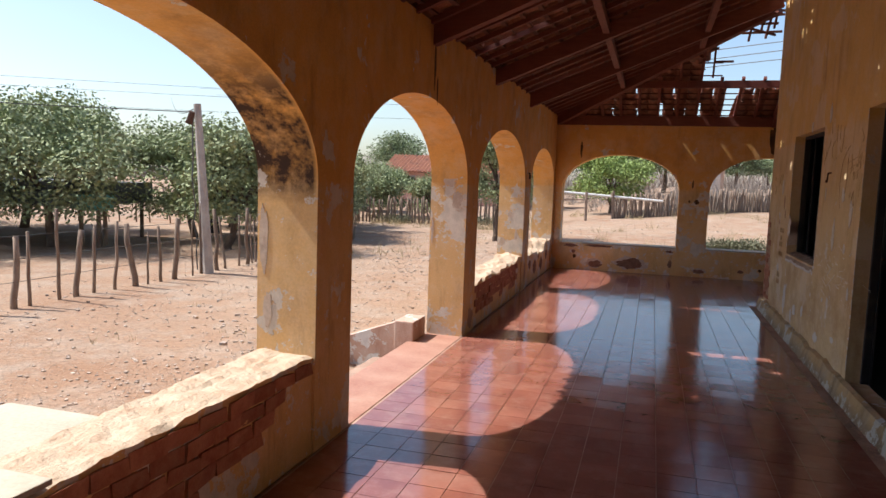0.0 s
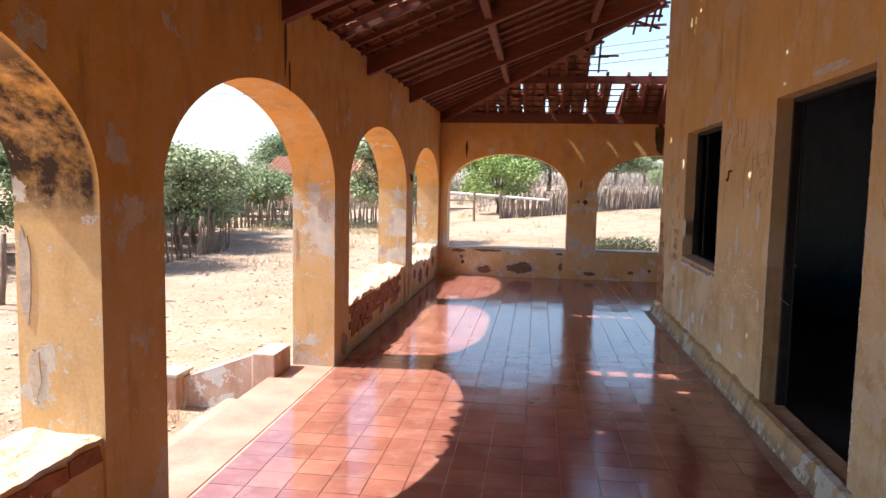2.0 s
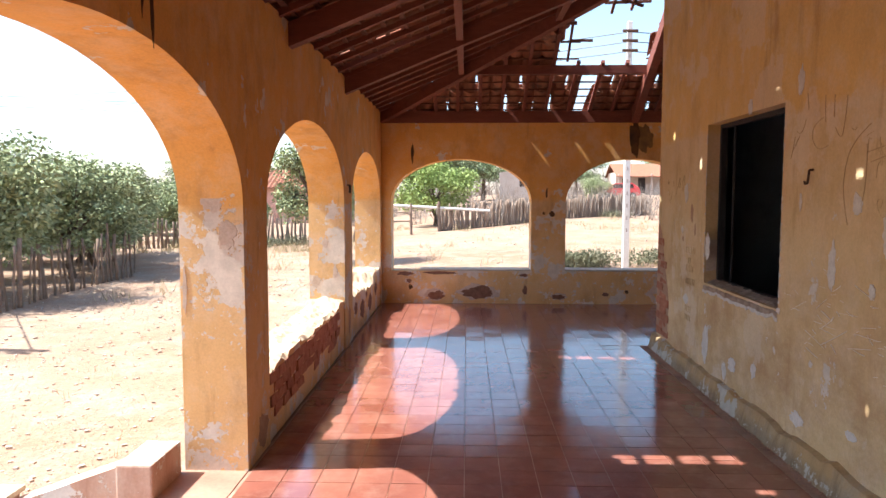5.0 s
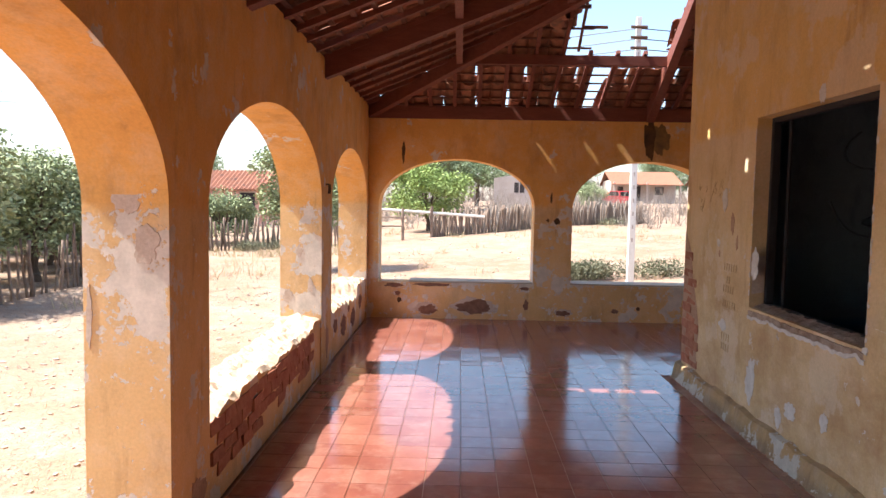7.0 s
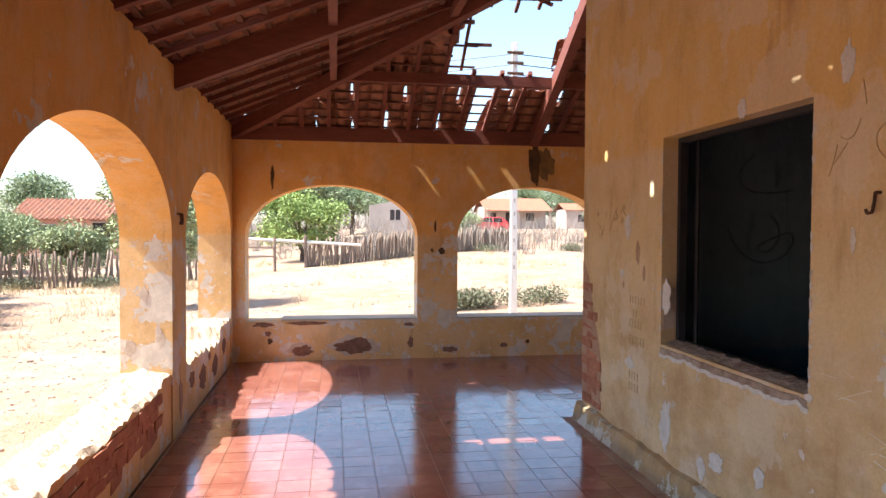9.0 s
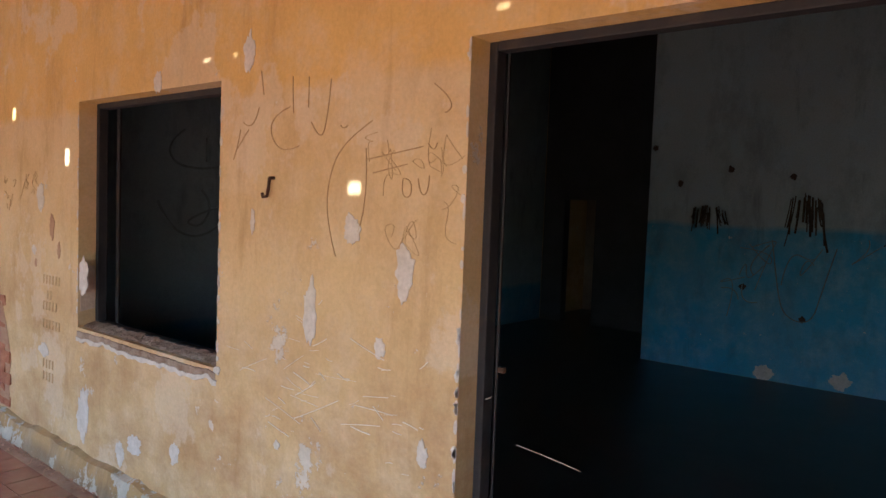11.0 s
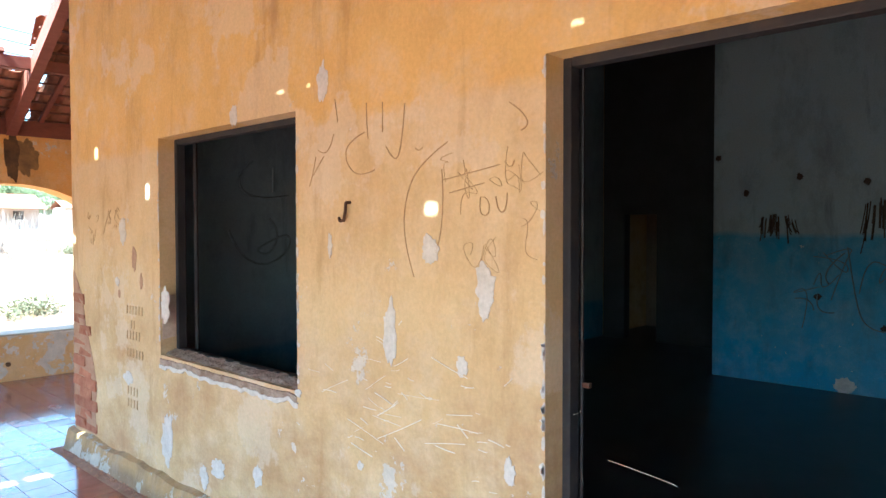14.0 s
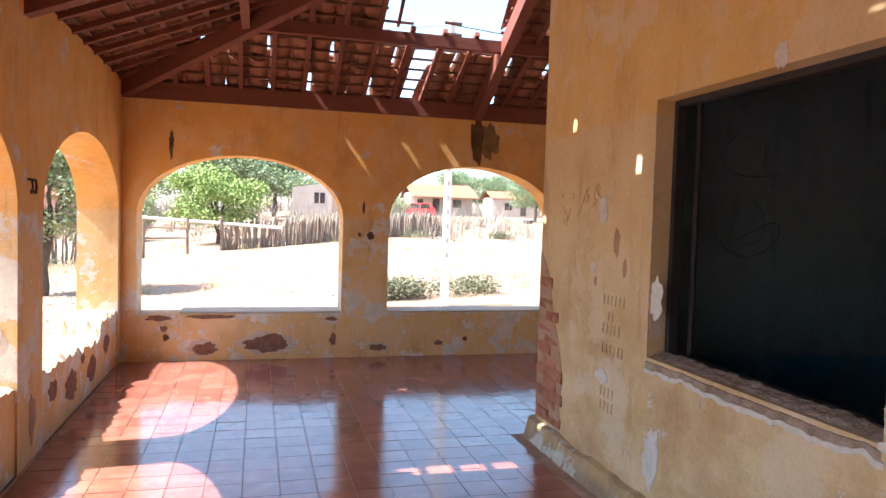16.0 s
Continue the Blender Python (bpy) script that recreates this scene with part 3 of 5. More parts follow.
timber("rafter", (2.07, YF - 0.02, end_z(YF) - 0.23), (1.97, 11.3, end_z(11.3) - 0.23), 0.10, 0.16)

# thin common rafters and laths
bm = bmesh.new()
k = 0
y = -2.9
while y < YF - 0.1:
    xe = min(XH - 0.02, XI + S2 / S1 * (YF - y))
    if xe > XI + 0.1:
        beam(bm, (XO - 0.3, y, lean_z(XO - 0.3) - 0.075), (xe, y, lean_z(xe) - 0.075), 0.05, 0.045)
    y += 0.36 + 0.02 * math.sin(k * 2.1)
    k += 1
part("common_rafters", bm, M_WOOD, roof)["kind"] = "stuff"
END_BARE = ((0.86, 2.06), (1.16, 1.40))    # fallen field above the purlin; stripped bay below it
for i in range(22):
    x = -1.42 + 0.315 * i
    top = max(YC + 0.05, YF - S1 / S2 * (x - XI))
    if top > YF - 0.15:
        continue
    if END_BARE[0][0] < x < END_BARE[0][1]:
        top = 12.80
    timber("common_rafter", (x, YO + 0.3, end_z(YO + 0.3) - 0.075), (x, top, end_z(top) - 0.075), 0.045, 0.045)
bm = bmesh.new()
x = XO - 0.25
while x < XH - 0.05:
    ye = YF - S1 / S2 * (x - XI) if x > XI else YF + 0.2
    beam(bm, (x, -3.0, lean_z(x) - 0.03), (x, ye, lean_z(x) - 0.03), 0.045, 0.016)
    x += 0.165
part("laths", bm, M_LATH, roof)["kind"] = "stuff"
y = YO + 0.25
k = 0
while y > YC + 0.1:
    xs = XI + S2 / S1 * (YF - y) if y < YF else XI
    if y > yp - 0.05:
        timber("lath", (xs, y, end_z(y) - 0.03), (7.0, y, end_z(y) - 0.03), 0.04, 0.016, M_LATH)
    else:
        e = END_BARE[0][0] + (0.28 * random.random() if k % 2 else -0.03)
        timber("lath", (xs, y, end_z(y) - 0.03), (max(xs + 0.05, e), y, end_z(y) - 0.03), 0.04, 0.016, M_LATH)
        timber("lath", (END_BARE[0][1] - 0.1, y, end_z(y) - 0.03), (7.0, y, end_z(y) - 0.03), 0.04, 0.016, M_LATH)
    y -= 0.15
    k += 1
# stray sticks left over the hole
for a, b in (((0.96, 12.86), (0.93, 12.15)), ((0.96, 12.5), (1.22, 12.5)), ((0.60, 12.25), (0.98, 12.2)), ((1.28, 11.65), (1.26, 11.2)), ((1.5, 11.9), (1.48, 11.1)), ((1.05, 11.62), (1.75, 11.55)), ((1.1, 11.35), (1.8, 11.3)), ((1.66, 11.8), (1.64, 11.1)), ((1.2, 11.75), (1.7, 11.95)), ((0.95, 11.5), (1.75, 11.48)), ((0.85, 11.72), (1.7, 11.72)), ((1.1, 12.0), (1.08, 11.25)), ((1.36, 12.05), (1.36, 11.1)), ((1.58, 12.0), (1.6, 11.1)), ((1.25, 11.9), (1.78, 11.88))):
    timber("stray_lath", (*a, end_z(a[1]) - 0.02), (*b, end_z(b[1]) - 0.02), 0.03, 0.03, M_LATH)
tube_bm = tube(bmesh.new(), (0.62, 11.95, end_z(11.95) - 0.06), (0.86, 12.0, end_z(12.0) - 0.08), 0.05, 0.05, 9)
part("log_end", tube_bm, M_WOOD, roof)


def tile_shape(up):
    """One half-round clay tile along +x, 0.46 long; up: arched as a cover, else a channel."""
    bm = bmesh.new()
    n = 6
    rings = []
    for x, r in ((0.0, 0.092 if up else 0.088), (0.46, 0.074 if up else 0.098)):
        for rr in (r, r - 0.013):
            ring = []
            for j in range(n + 1):
                a = math.pi * (0.06 + 0.88 * j / n)
                z = rr * math.sin(a) * 0.72
                ring.append(bm.verts.new((x, rr * math.cos(a), z if up else -z)))
            rings.append(ring)
    o0, i0, o1, i1 = rings
    for j in range(n):
        bm.faces.new((o0[j], o0[j + 1], o1[j + 1], o1[j]))
        bm.faces.new((i0[j + 1], i0[j], i1[j], i1[j + 1]))
        bm.faces.new((o0[j + 1], o0[j], i0[j], i0[j + 1]))
        bm.faces.new((o1[j], o1[j + 1], i1[j + 1], i1[j]))
    for j in (0, n):
        bm.faces.new((o0[j], o1[j], i1[j], i0[j]))
    bmesh.ops.recalc_face_normals(bm, faces=bm.faces)
    return bm


COVER, CHANNEL = (to_mesh(tile_shape(u), "roof_tile", M_ROOFTILE) for u in (True, False))
PITCH, STEP = 0.205, 0.36


def gap_for(px, py, pz):
    """Where the sun's ray to a lit spot crosses the lean-to slope."""
    k = (lean_z(px) - pz) / (-SUN.z + S1 * SUN.x)
    return px - SUN.x * k, py - SUN.y * k


# lit spots on the house wall: y, z, height, widening of the gap
SPOTS = ((4.966, 1.49, 0.17, 0.02), (8.0, 2.35, 0.15, 0.01), (8.165, 2.31, 0.06, 0.01), (8.61, 2.47, 0.03, 0), (9.55, 1.91, 0.08, 0.01), (7.17, 1.738, 0.04, 0.012), (9.41, 0.45, 0.17, 0.02), (9.58, 0.36, 0.07, 0.01),
         (10.2, 2.26, 0.04, 0), (10.77, 1.6, 0.03, 0), (10.6, 0.16, 0.10, 0), (6.49, 2.40, 0.22, 0.01), (6.90, 0.49, 0.17, 0.01), (9.5, 3.4, 0.15, 0), (9.3, 3.3, 0.15, 0), (9.1, 3.45, 0.12, 0), (7.3, 0.12, 0.1, 0), (9.2, 0.80, 0.05, 0.01), (8.5, 0.80, 0.05, 0.02), (10.4, 2.2, 0.05, 0), (3.6, 2.0, 0.12, 0))
SLITS = [(*gap_for(XH, a, b), h, w) for a, b, h, w in SPOTS] + [(*gap_for(a, b, 0), h, 0.0) for a, b, h in ((1.32, 7.27, 0.14), (1.0, 12.4, 0.14), (1.53, 6.31, 0.2), (0.55, 6.4, 0.08), (0.57, 6.19, 0.08))]
WIDE = [gap_for(a, b, 0) for a, b in ((0.62, 7.62), (0.82, 7.66), (0.69, 10.3), (0.92, 10.35))]
rest = bmesh.new()


def joined(mesh, m):
    first = len(rest.verts)
    rest.from_mesh(mesh)
    rest.verts.ensure_lookup_table()
    for v in rest.verts[first:]:
        v.co = m @ v.co


def lay_lean():
    a = math.degrees(math.atan(S1))
    c = math.cos(math.radians(a))
    for i in range(int((YF + 3.0) / PITCH) + 2):
        y = -2.95 + PITCH * i
        for cover in (False, True):
            yy = y + (PITCH / 2 if cover else 0)
            mine = [g for g in SLITS if abs(g[1] - yy) <= PITCH / 2] if cover else []
            for own in mine or [None]:
                lift = 0.10 + own[2] / 1.66 if own else 0.0
                phase = (own[0] - 0.081 - c * (0.10 + lift) / 2 - (XO - 0.34)) % (STEP * c) - STEP * c if own else 0.0
                others = [g for g in mine if g is not own]
                for j in range(13):
                    x = XO - 0.34 + phase + STEP * c * j
                    if x < XO - 0.4 or x > XH - 0.3 or S1 * (x + 0.25 - XI) > S2 * (YF - yy) + 0.06:
                        continue
                    # a column with several gaps keeps its own run of tiles about each
                    if any(abs(x + 0.2 - g[0]) + 0.3 < abs(x + 0.2 - own[0]) or x - 0.06 < g[0] < x + 0.48 for g in others):
                        continue
                    if any(x - 0.05 < gx_ < x + STEP * c + 0.03 and abs(gy_ - yy) <= PITCH / 2 for gx_, gy_ in WIDE):
                        continue
                    slip, part_y = 0.0, 0.0
                    if cover:
                        slip = lift if own and x + 0.02 < own[0] < x + STEP * c else 0.0
                    else:
                        for g in SLITS:
                            ridge_y = -2.95 + PITCH * (round((g[1] + 2.95) / PITCH - 0.5) + 0.5)
                            if x - 0.05 < g[0] < x + 0.46 and abs(ridge_y - yy) < PITCH * 0.6:
                                part_y = math.copysign(0.012 + g[3] / 2, yy - ridge_y)
                    m = pose(x + slip * c, yy + part_y + random.uniform(-0.006, 0.006), lean_z(x + slip * c) + (0.075 if cover else 0.072) + slip * 0.06, 0, -a + 1.6 + random.uniform(-0.8, 0.8), random.uniform(-1.5, 1.5))
                    joined(COVER if cover else CHANNEL, m)


def lay_end():
    a = math.degrees(math.atan(S2))
    c = math.cos(math.radians(a))
    for i in range(44):
        x = -1.75 + PITCH * i
        for cover in (False, True):
            xx = x + (PITCH / 2 if cover else 0)
            for j in range(11):
                y = YO + 0.34 - STEP * c * j
                low = y < yp + 0.42
                if y < YC + 0.2 or S2 * (YF - y + 0.2) > S1 * (xx - XI) + 0.08:
                    continue
                if low and END_BARE[0][0] - 0.1 < xx < END_BARE[0][1] + 0.05:
                    continue
                if low and xx < END_BARE[0][0] and y < 12.55:
                    continue
                if END_BARE[1][0] < xx < END_BARE[1][1] and j > 0:
                    continue
                drop = random.random()
                slid = 0.17 if cover and j == 2 and min(abs(xx - 0.1975), abs(xx - 0.8125)) < 0.05 else 0.0
                if drop < (0.42 if cover and j in (1, 3) else 0.18 if cover and j != 2 else 0.0):
                    continue
                y -= slid * c
                if cover and j == 1 and min(abs(xx - 0.1975), abs(xx - 0.8125)) < 0.05:
                    y += 0.055
                aside = 0.0
                if not cover and j in (1, 2):
                    for hx in (0.1975, 0.8125):
                        if abs(xx - hx) < PITCH * 0.98:
                            aside = math.copysign(0.02, xx - hx)
                m = pose(xx + aside + (0.0 if aside or slid else random.uniform(-0.012, 0.012)), y, end_z(y) + (0.075 if cover else 0.072), 0, -a + 1.6 + random.uniform(-2, 2), -90 + random.uniform(-4, 4))
                if xx < 2.8:
                    ob = new("roof_tile", COVER if cover else CHANNEL)
                    ob.parent, ob.matrix_local = roof, m
                else:
                    joined(COVER if cover else CHANNEL, m)


random.seed(11)
lay_lean()
lay_end()
for k in range(30):
    x = random.uniform(0.35, 0.86)
    y = random.uniform(12.35, 12.75)
    ob = new("roof_tile", random.choice((COVER, CHANNEL)))
    ob.parent, ob.matrix_local = roof, pose(x, y, end_z(y) + random.uniform(0.05, 0.2), random.uniform(-25, 25), random.uniform(-50, 10), random.uniform(-140, -40))
for k in range(7):
    y = 12.9 - 0.2 * k
    ob = new("roof_tile", COVER)
    ob.parent, ob.matrix_local = roof, pose(2.12 + random.uniform(-0.06, 0.08), y, end_z(y) + 0.07, random.uniform(-15, 15), -24, -90 + random.uniform(-30, 30))
part("roof_tiles", rest, M_ROOFTILE, roof)["kind"] = "stuff"

# ---- door and window frames ----
def frame_set(name, y0, y1, z0, z1, sill):
    f = tagged(new(name), kind="structure")
    w, xa, xb = 0.032, XH + 0.10, XB + 0.006
    for n, lo, hi in (("jamb", (xa, y0 - 0.001, z0), (xb, y0 + w, z1)), ("jamb", (xa, y1 - w, z0), (xb, y1 + 0.001, z1)), ("head", (xa, y0 + w, z1 - w), (xb, y1 - w, z1 + 0.001))):
        part(n, box(bmesh.new(), lo, hi, 0.006), M_IRON, f)
    if sill:
        part("sill_rail", box(bmesh.new(), (xa, y0 + w, z0), (xb, y1 - w, z0 + 0.03), 0.005), M_IRON, f)
        part("guide_strip", box(bmesh.new(), (xb + 0.03, y1 - 0.10, z0), (xb + 0.045, y1 - 0.07, z1), 0.003), M_IRON, f)
        bm = bmesh.new()
        n = 40
        rows_s = []
        for k in range(n + 1):
            y = y0 + (y1 - y0) * k / n
            e = 0.055 + 0.03 * noise.noise((y * 6, 3, 3)) + 0.012 * noise.noise((y * 21, 3, 3))
            h = 0.015 * noise.noise((y * 13, 1, 8))
            rows_s.append([bm.verts.new(c) for c in ((XH - 0.004, y, z0 - e - 0.012), (XH - 0.006, y, z0 - e * 0.4), (XH + 0.05, y, z0 + 0.012 + h), (xa + 0.01, y, z0 + 0.03 + h))])
        for p, q in zip(rows_s, rows_s[1:]):
            for j in range(3):
                bm.faces.new((p[j], p[j + 1], q[j + 1], q[j]))
        bmesh.ops.recalc_face_normals(bm, faces=bm.faces)
        rim = bmesh.new()
        edge = []
        for k in range(n * 2 + 1):
            y = y0 - 0.01 + (y1 - y0 + 0.02) * k / (2 * n)
            e = 0.055 + 0.03 * noise.noise((y * 6, 3, 3)) + 0.012 * noise.noise((y * 21, 3, 3))
            d = 0.022 + 0.018 * noise.noise((y * 14, 8, 1))
            edge.append([rim.verts.new(q) for q in ((XH + 0.002, y, z0 - e + 0.004), (XH - 0.0075, y, z0 - e), (XH - 0.0065, y, z0 - e - max(0.004, d)), (XH + 0.001, y, z0 - e - max(0.004, d) - 0.002))])
        for p, q in zip(edge, edge[1:]):
            for j in range(3):
                rim.faces.new((p[j], p[j + 1], q[j + 1], q[j]))
        bmesh.ops.recalc_face_normals(rim, faces=rim.faces)
        part("plaster_rim", rim, M_SPALL, f, "ragged white plaster edge under the sill")
        bm2 = bmesh.new()
        box(bm2, (XH + 0.012, y1 - 0.004, z0 + 0.10), (XH + 0.098, y1 + 0.001, z0 + 0.36), 0.002)
        for v in bm2.verts:
            v.co.z += 0.05 * noise.noise((v.co.x * 30, v.co.z * 9, 2))
        part("bare_reveal", bm2, M_SPALL_WARM, f, "bare plaster patch in the window reveal")
        part("broken_sill", bm, M_SILL, f, "broken brown mortar sill edge")
    else:
        part("guide_strip", box(bmesh.new(), (xb + 0.002, y1 - 0.044, z0), (xb + 0.010, y1 - 0.036, z1), 0.002), M_IRON, f)
        part("latch", box(bmesh.new(), (xb, y1 - 0.07, 1.08), (xb + 0.02, y1 - 0.045, 1.10), 0.003), M_RUST, f)
    return f


frame_set("window_1", 8.005, 9.425, 0.865, 2.175, True)
frame_set("door_1", 5.20, 6.60, 0.13, 2.20, False)
frame_set("door_2", -1.4, 0.2, 0.13, 2.20, False)


# ---- marks and flaked patches on the house wall ----
def patch(name, y, z, w, h, material, seed, label, category, x=XH, depth=0.003, axis="x", kind=""):
    """A ragged thin flake lying on a wall."""
    bm = bmesh.new()
    n = 44
    ring = []
    for k in range(n):
        a = 2 * math.pi * k / n
        r = 1 + 0.35 * noise.noise((math.cos(a) * 1.3 + seed, math.sin(a) * 1.3, seed)) + 0.28 * noise.noise((math.cos(a) * 2.6, math.sin(a) * 2.6 + seed, 2)) + 0.2 * noise.noise((math.cos(a) * 9, math.sin(a) * 9, seed))
        ring.append((math.cos(a) * w / 2 * r, math.sin(a) * h / 2 * r))
    def at(u, v, d):
        return (x - d, y + u, z + v) if axis == "x" else (y + u, x - d, z + v)
    front = [bm.verts.new(at(u * 0.985, v * 0.985, depth)) for u, v in ring]
    back = [bm.verts.new(at(u, v, -0.001)) for u, v in ring]
    bm.faces.new(front)
    for k in range(n):
        bm.faces.new((front[k], back[k], back[(k + 1) % n], front[(k + 1) % n]))
    bmesh.ops.recalc_face_normals(bm, faces=bm.faces)
    return tagged(part(name, bm, material), label, category, kind=kind)


def scribble(pts, r, material, label="thin dark scribbled line drawn on the ochre wall", name="scribble", x=XH - 0.0015, group="wall scribbles", axis="x"):
    cu = bpy.data.curves.new(name, "CURVE")
    cu.dimensions, cu.bevel_depth, cu.bevel_resolution = "3D", r, 1
    sp = cu.splines.new("NURBS")
    sp.points.add(len(pts) - 1)
    sp.use_endpoint_u, sp.order_u = True, 3
    for p, (a, b) in zip(sp.points, pts):
        p.co = (x, a, b, 1) if axis == "x" else (a, x, b, 1)
    cu.materials.append(material)
    return tagged(new(name, cu), label, "graffiti", group)


SPALLS = ((7.135, 1.545, 0.09, 0.10), (6.86, 1.41, 0.09, 0.19), (7.36, 1.20, 0.085, 0.24), (6.97, 1.12, 0.05, 0.08), (7.80, 2.28, 0.07, 0.17), (8.55, 2.21, 0.07, 0.10), (9.95, 1.62, 0.10, 0.16), (10.05, 1.28, 0.06, 0.06), (9.9, 0.66, 0.13, 0.09), (9.35, 0.36, 0.14, 0.34), (8.35, 0.38, 0.08, 0.10), (8.75, 0.33, 0.16, 0.10), (5.75, 2.26, 0.5, 0.05), (7.75, 1.55, 0.03, 0.10), (8.0, 0.86, 0.05, 0.04), (6.75, 0.78, 0.05, 0.10), (7.55, 0.62, 0.04, 0.04), (9.35, 1.17, 0.12, 0.22), (8.9, 0.24, 0.10, 0.12), (7.1, 0.35, 0.10, 0.05), (7.7, 0.25, 0.16, 0.08))
for k, (y, z, w, h) in enumerate(SPALLS):
    patch("flaked_plaster", y, z, w, h, M_SPALL, 3.7 * k, "ragged white patch where the ochre wall paint has flaked", "flaked paint")
for k, (y, z, w, h) in enumerate(((9.78, 1.44, 0.06, 0.15), (9.68, 1.30, 0.04, 0.09), (10.02, 1.2, 0.03, 0.05))):
    patch("wall_gouge", y, z, w, h, M_MORTAR, 5.1 * k + 2, "small dark gouge in the ochre plaster wall", "wall gouge")
random.seed(5)
for a in (((7.50, 2.15), (7.50, 2.07), (7.49, 2.00)),
          ((7.40, 2.14), (7.40, 2.02)),
          ((7.27, 2.12), (7.28, 2.00), (7.32, 1.87), (7.38, 1.96)),
          ((7.51, 2.03), (7.63, 2.00), (7.64, 1.91), (7.55, 1.84), (7.45, 1.87)),
          ((7.04, 1.95), (7.19, 1.88), (7.27, 1.75), (7.28, 1.58), (7.22, 1.44)),
          ((7.21, 1.94), (7.19, 1.92), (7.17, 1.94)),
          ((7.06, 1.81), (6.92, 1.83), (6.79, 1.85)),
          ((7.03, 1.76), (6.86, 1.79)),
          ((6.75, 2.06), (6.63, 1.98), (6.70, 1.96)),
          ((6.77, 1.86), (6.74, 1.82), (6.73, 1.86)),
          ((7.90, 1.82), (7.87, 1.87), (7.85, 1.95)),
          ((7.87, 1.87), (7.79, 1.95)),
          ((7.83, 1.98), (7.76, 1.93), (7.72, 2.04)),
          ((6.88, 1.74), (6.89, 1.68), (6.84, 1.67), (6.84, 1.74), (6.88, 1.74)),
          ((6.81, 1.74), (6.80, 1.68), (6.76, 1.69), (6.76, 1.75)),
          ((7.07, 1.85), (7.05, 1.66), (7.10, 1.54)),
          ((7.71, 2.19), (7.69, 2.09))):
    scribble(a, 0.002, M_PENCIL)
# scrawl on the dark inner wall beyond the window
for pts in (((2.72, 1.62), (2.8, 1.42), (3.05, 1.30), (3.3, 1.42), (3.32, 1.6), (3.1, 1.52), (2.95, 1.44), (3.12, 1.40), (3.22, 1.62), (3.1, 1.72)), ((2.95, 2.2), (2.8, 2.08), (2.85, 1.92), (3.1, 1.88), (3.3, 1.92)), ((3.15, 2.15), (3.15, 1.95))):
    scribble(pts, 0.010, M_DIMCHAR, "broad charcoal scrawl on the dark inner wall", x=YC - 0.362, axis="y")
for k in range(13):
    y, z = random.uniform(6.64, 7.1), random.uniform(1.45, 1.85)
    scribble([(y + random.uniform(-0.06, 0.06), z + random.uniform(-0.09, 0.09)) for _ in range(5)], 0.0012, M_FAINT)
for k in range(14):
    y, z = random.uniform(4.45, 5.0), random.uniform(1.35, 1.75)
    scribble([(y + random.uniform(-0.08, 0.08), z + random.uniform(-0.07, 0.07)) for _ in range(4)], 0.0013, M_FAINT)
for k in range(14):
    y, z = random.uniform(10.0, 10.6), random.uniform(1.55, 1.8)
    scribble([(y + random.uniform(-0.05, 0.05), z + random.uniform(-0.08, 0.08)) for _ in range(4)], 0.002, M_FAINT)
for k in range(60):
    y, z = random.gauss(7.25, 0.32), random.gauss(0.92, 0.11)
    d = random.choice((0.03, 0.05, 0.09, 0.2)) * random.uniform(0.6, 1.4)
    s = random.gauss(-0.05, 0.35)
    scribble([(y, z), (y + d / 2, z + s * d / 2 + random.uniform(-0.006, 0.006)), (y + d, z + s * d)], random.uniform(0.0008, 0.0024), M_SCRATCH, "pale scratch cut into the ochre wall", "scratch", group="wall scratches")
# paint chipped white along the arrises of the openings
chips = bmesh.new()
for y, z0, z1, n, side in ((6.60, 0.2, 2.2, 46, 1), (5.20, 0.2, 2.2, 40, -1), (8.005, 0.9, 2.15, 22, -1), (9.425, 0.9, 2.15, 16, 1)):
    for k in range(n):
        z = random.uniform(z0, z1) if random.random() < 0.5 else random.uniform(z0, z0 + 0.55 * (z1 - z0))
        w, h = random.uniform(0.006, 0.022), random.uniform(0.01, 0.06)
        ring = [(side * (w * (0.5 + 0.5 * math.cos(a)) - 0.001) * random.uniform(0.8, 1.2), h / 2 * math.sin(a) * random.uniform(0.8, 1.2)) for a in [2 * math.pi * i / 9 for i in range(9)]]
        front = [chips.verts.new((XH - 0.0025, y + u, z + v)) for u, v in ring]
        back = [chips.verts.new((XH + 0.001, y + u, z + v)) for u, v in ring]
        chips.faces.new(front)
        for i in range(9):
            chips.faces.new((front[i], back[i], back[(i + 1) % 9], front[(i + 1) % 9]))
bmesh.ops.recalc_face_normals(chips, faces=chips.faces)
tagged(part("edge_chips", chips, M_SPALL), "small white chips along the edges of door and window", "chipped paint", kind="stuff")
# unreadable writing by the window as short bars
for row, (z, n) in enumerate(((1.08, 6), (0.985, 2), (0.915, 5), (0.80, 6), (0.55, 4), (0.47, 4))):
    for k in range(n):
        y = 9.90 - 0.045 * k - (0.06 if n == 2 else 0)
        scribble([(y, z), (y - 0.004, z + 0.055)], 0.004, M_FAINT, "faded painted letter stroke on the ochre wall", "letter_stroke", group="faded writing")
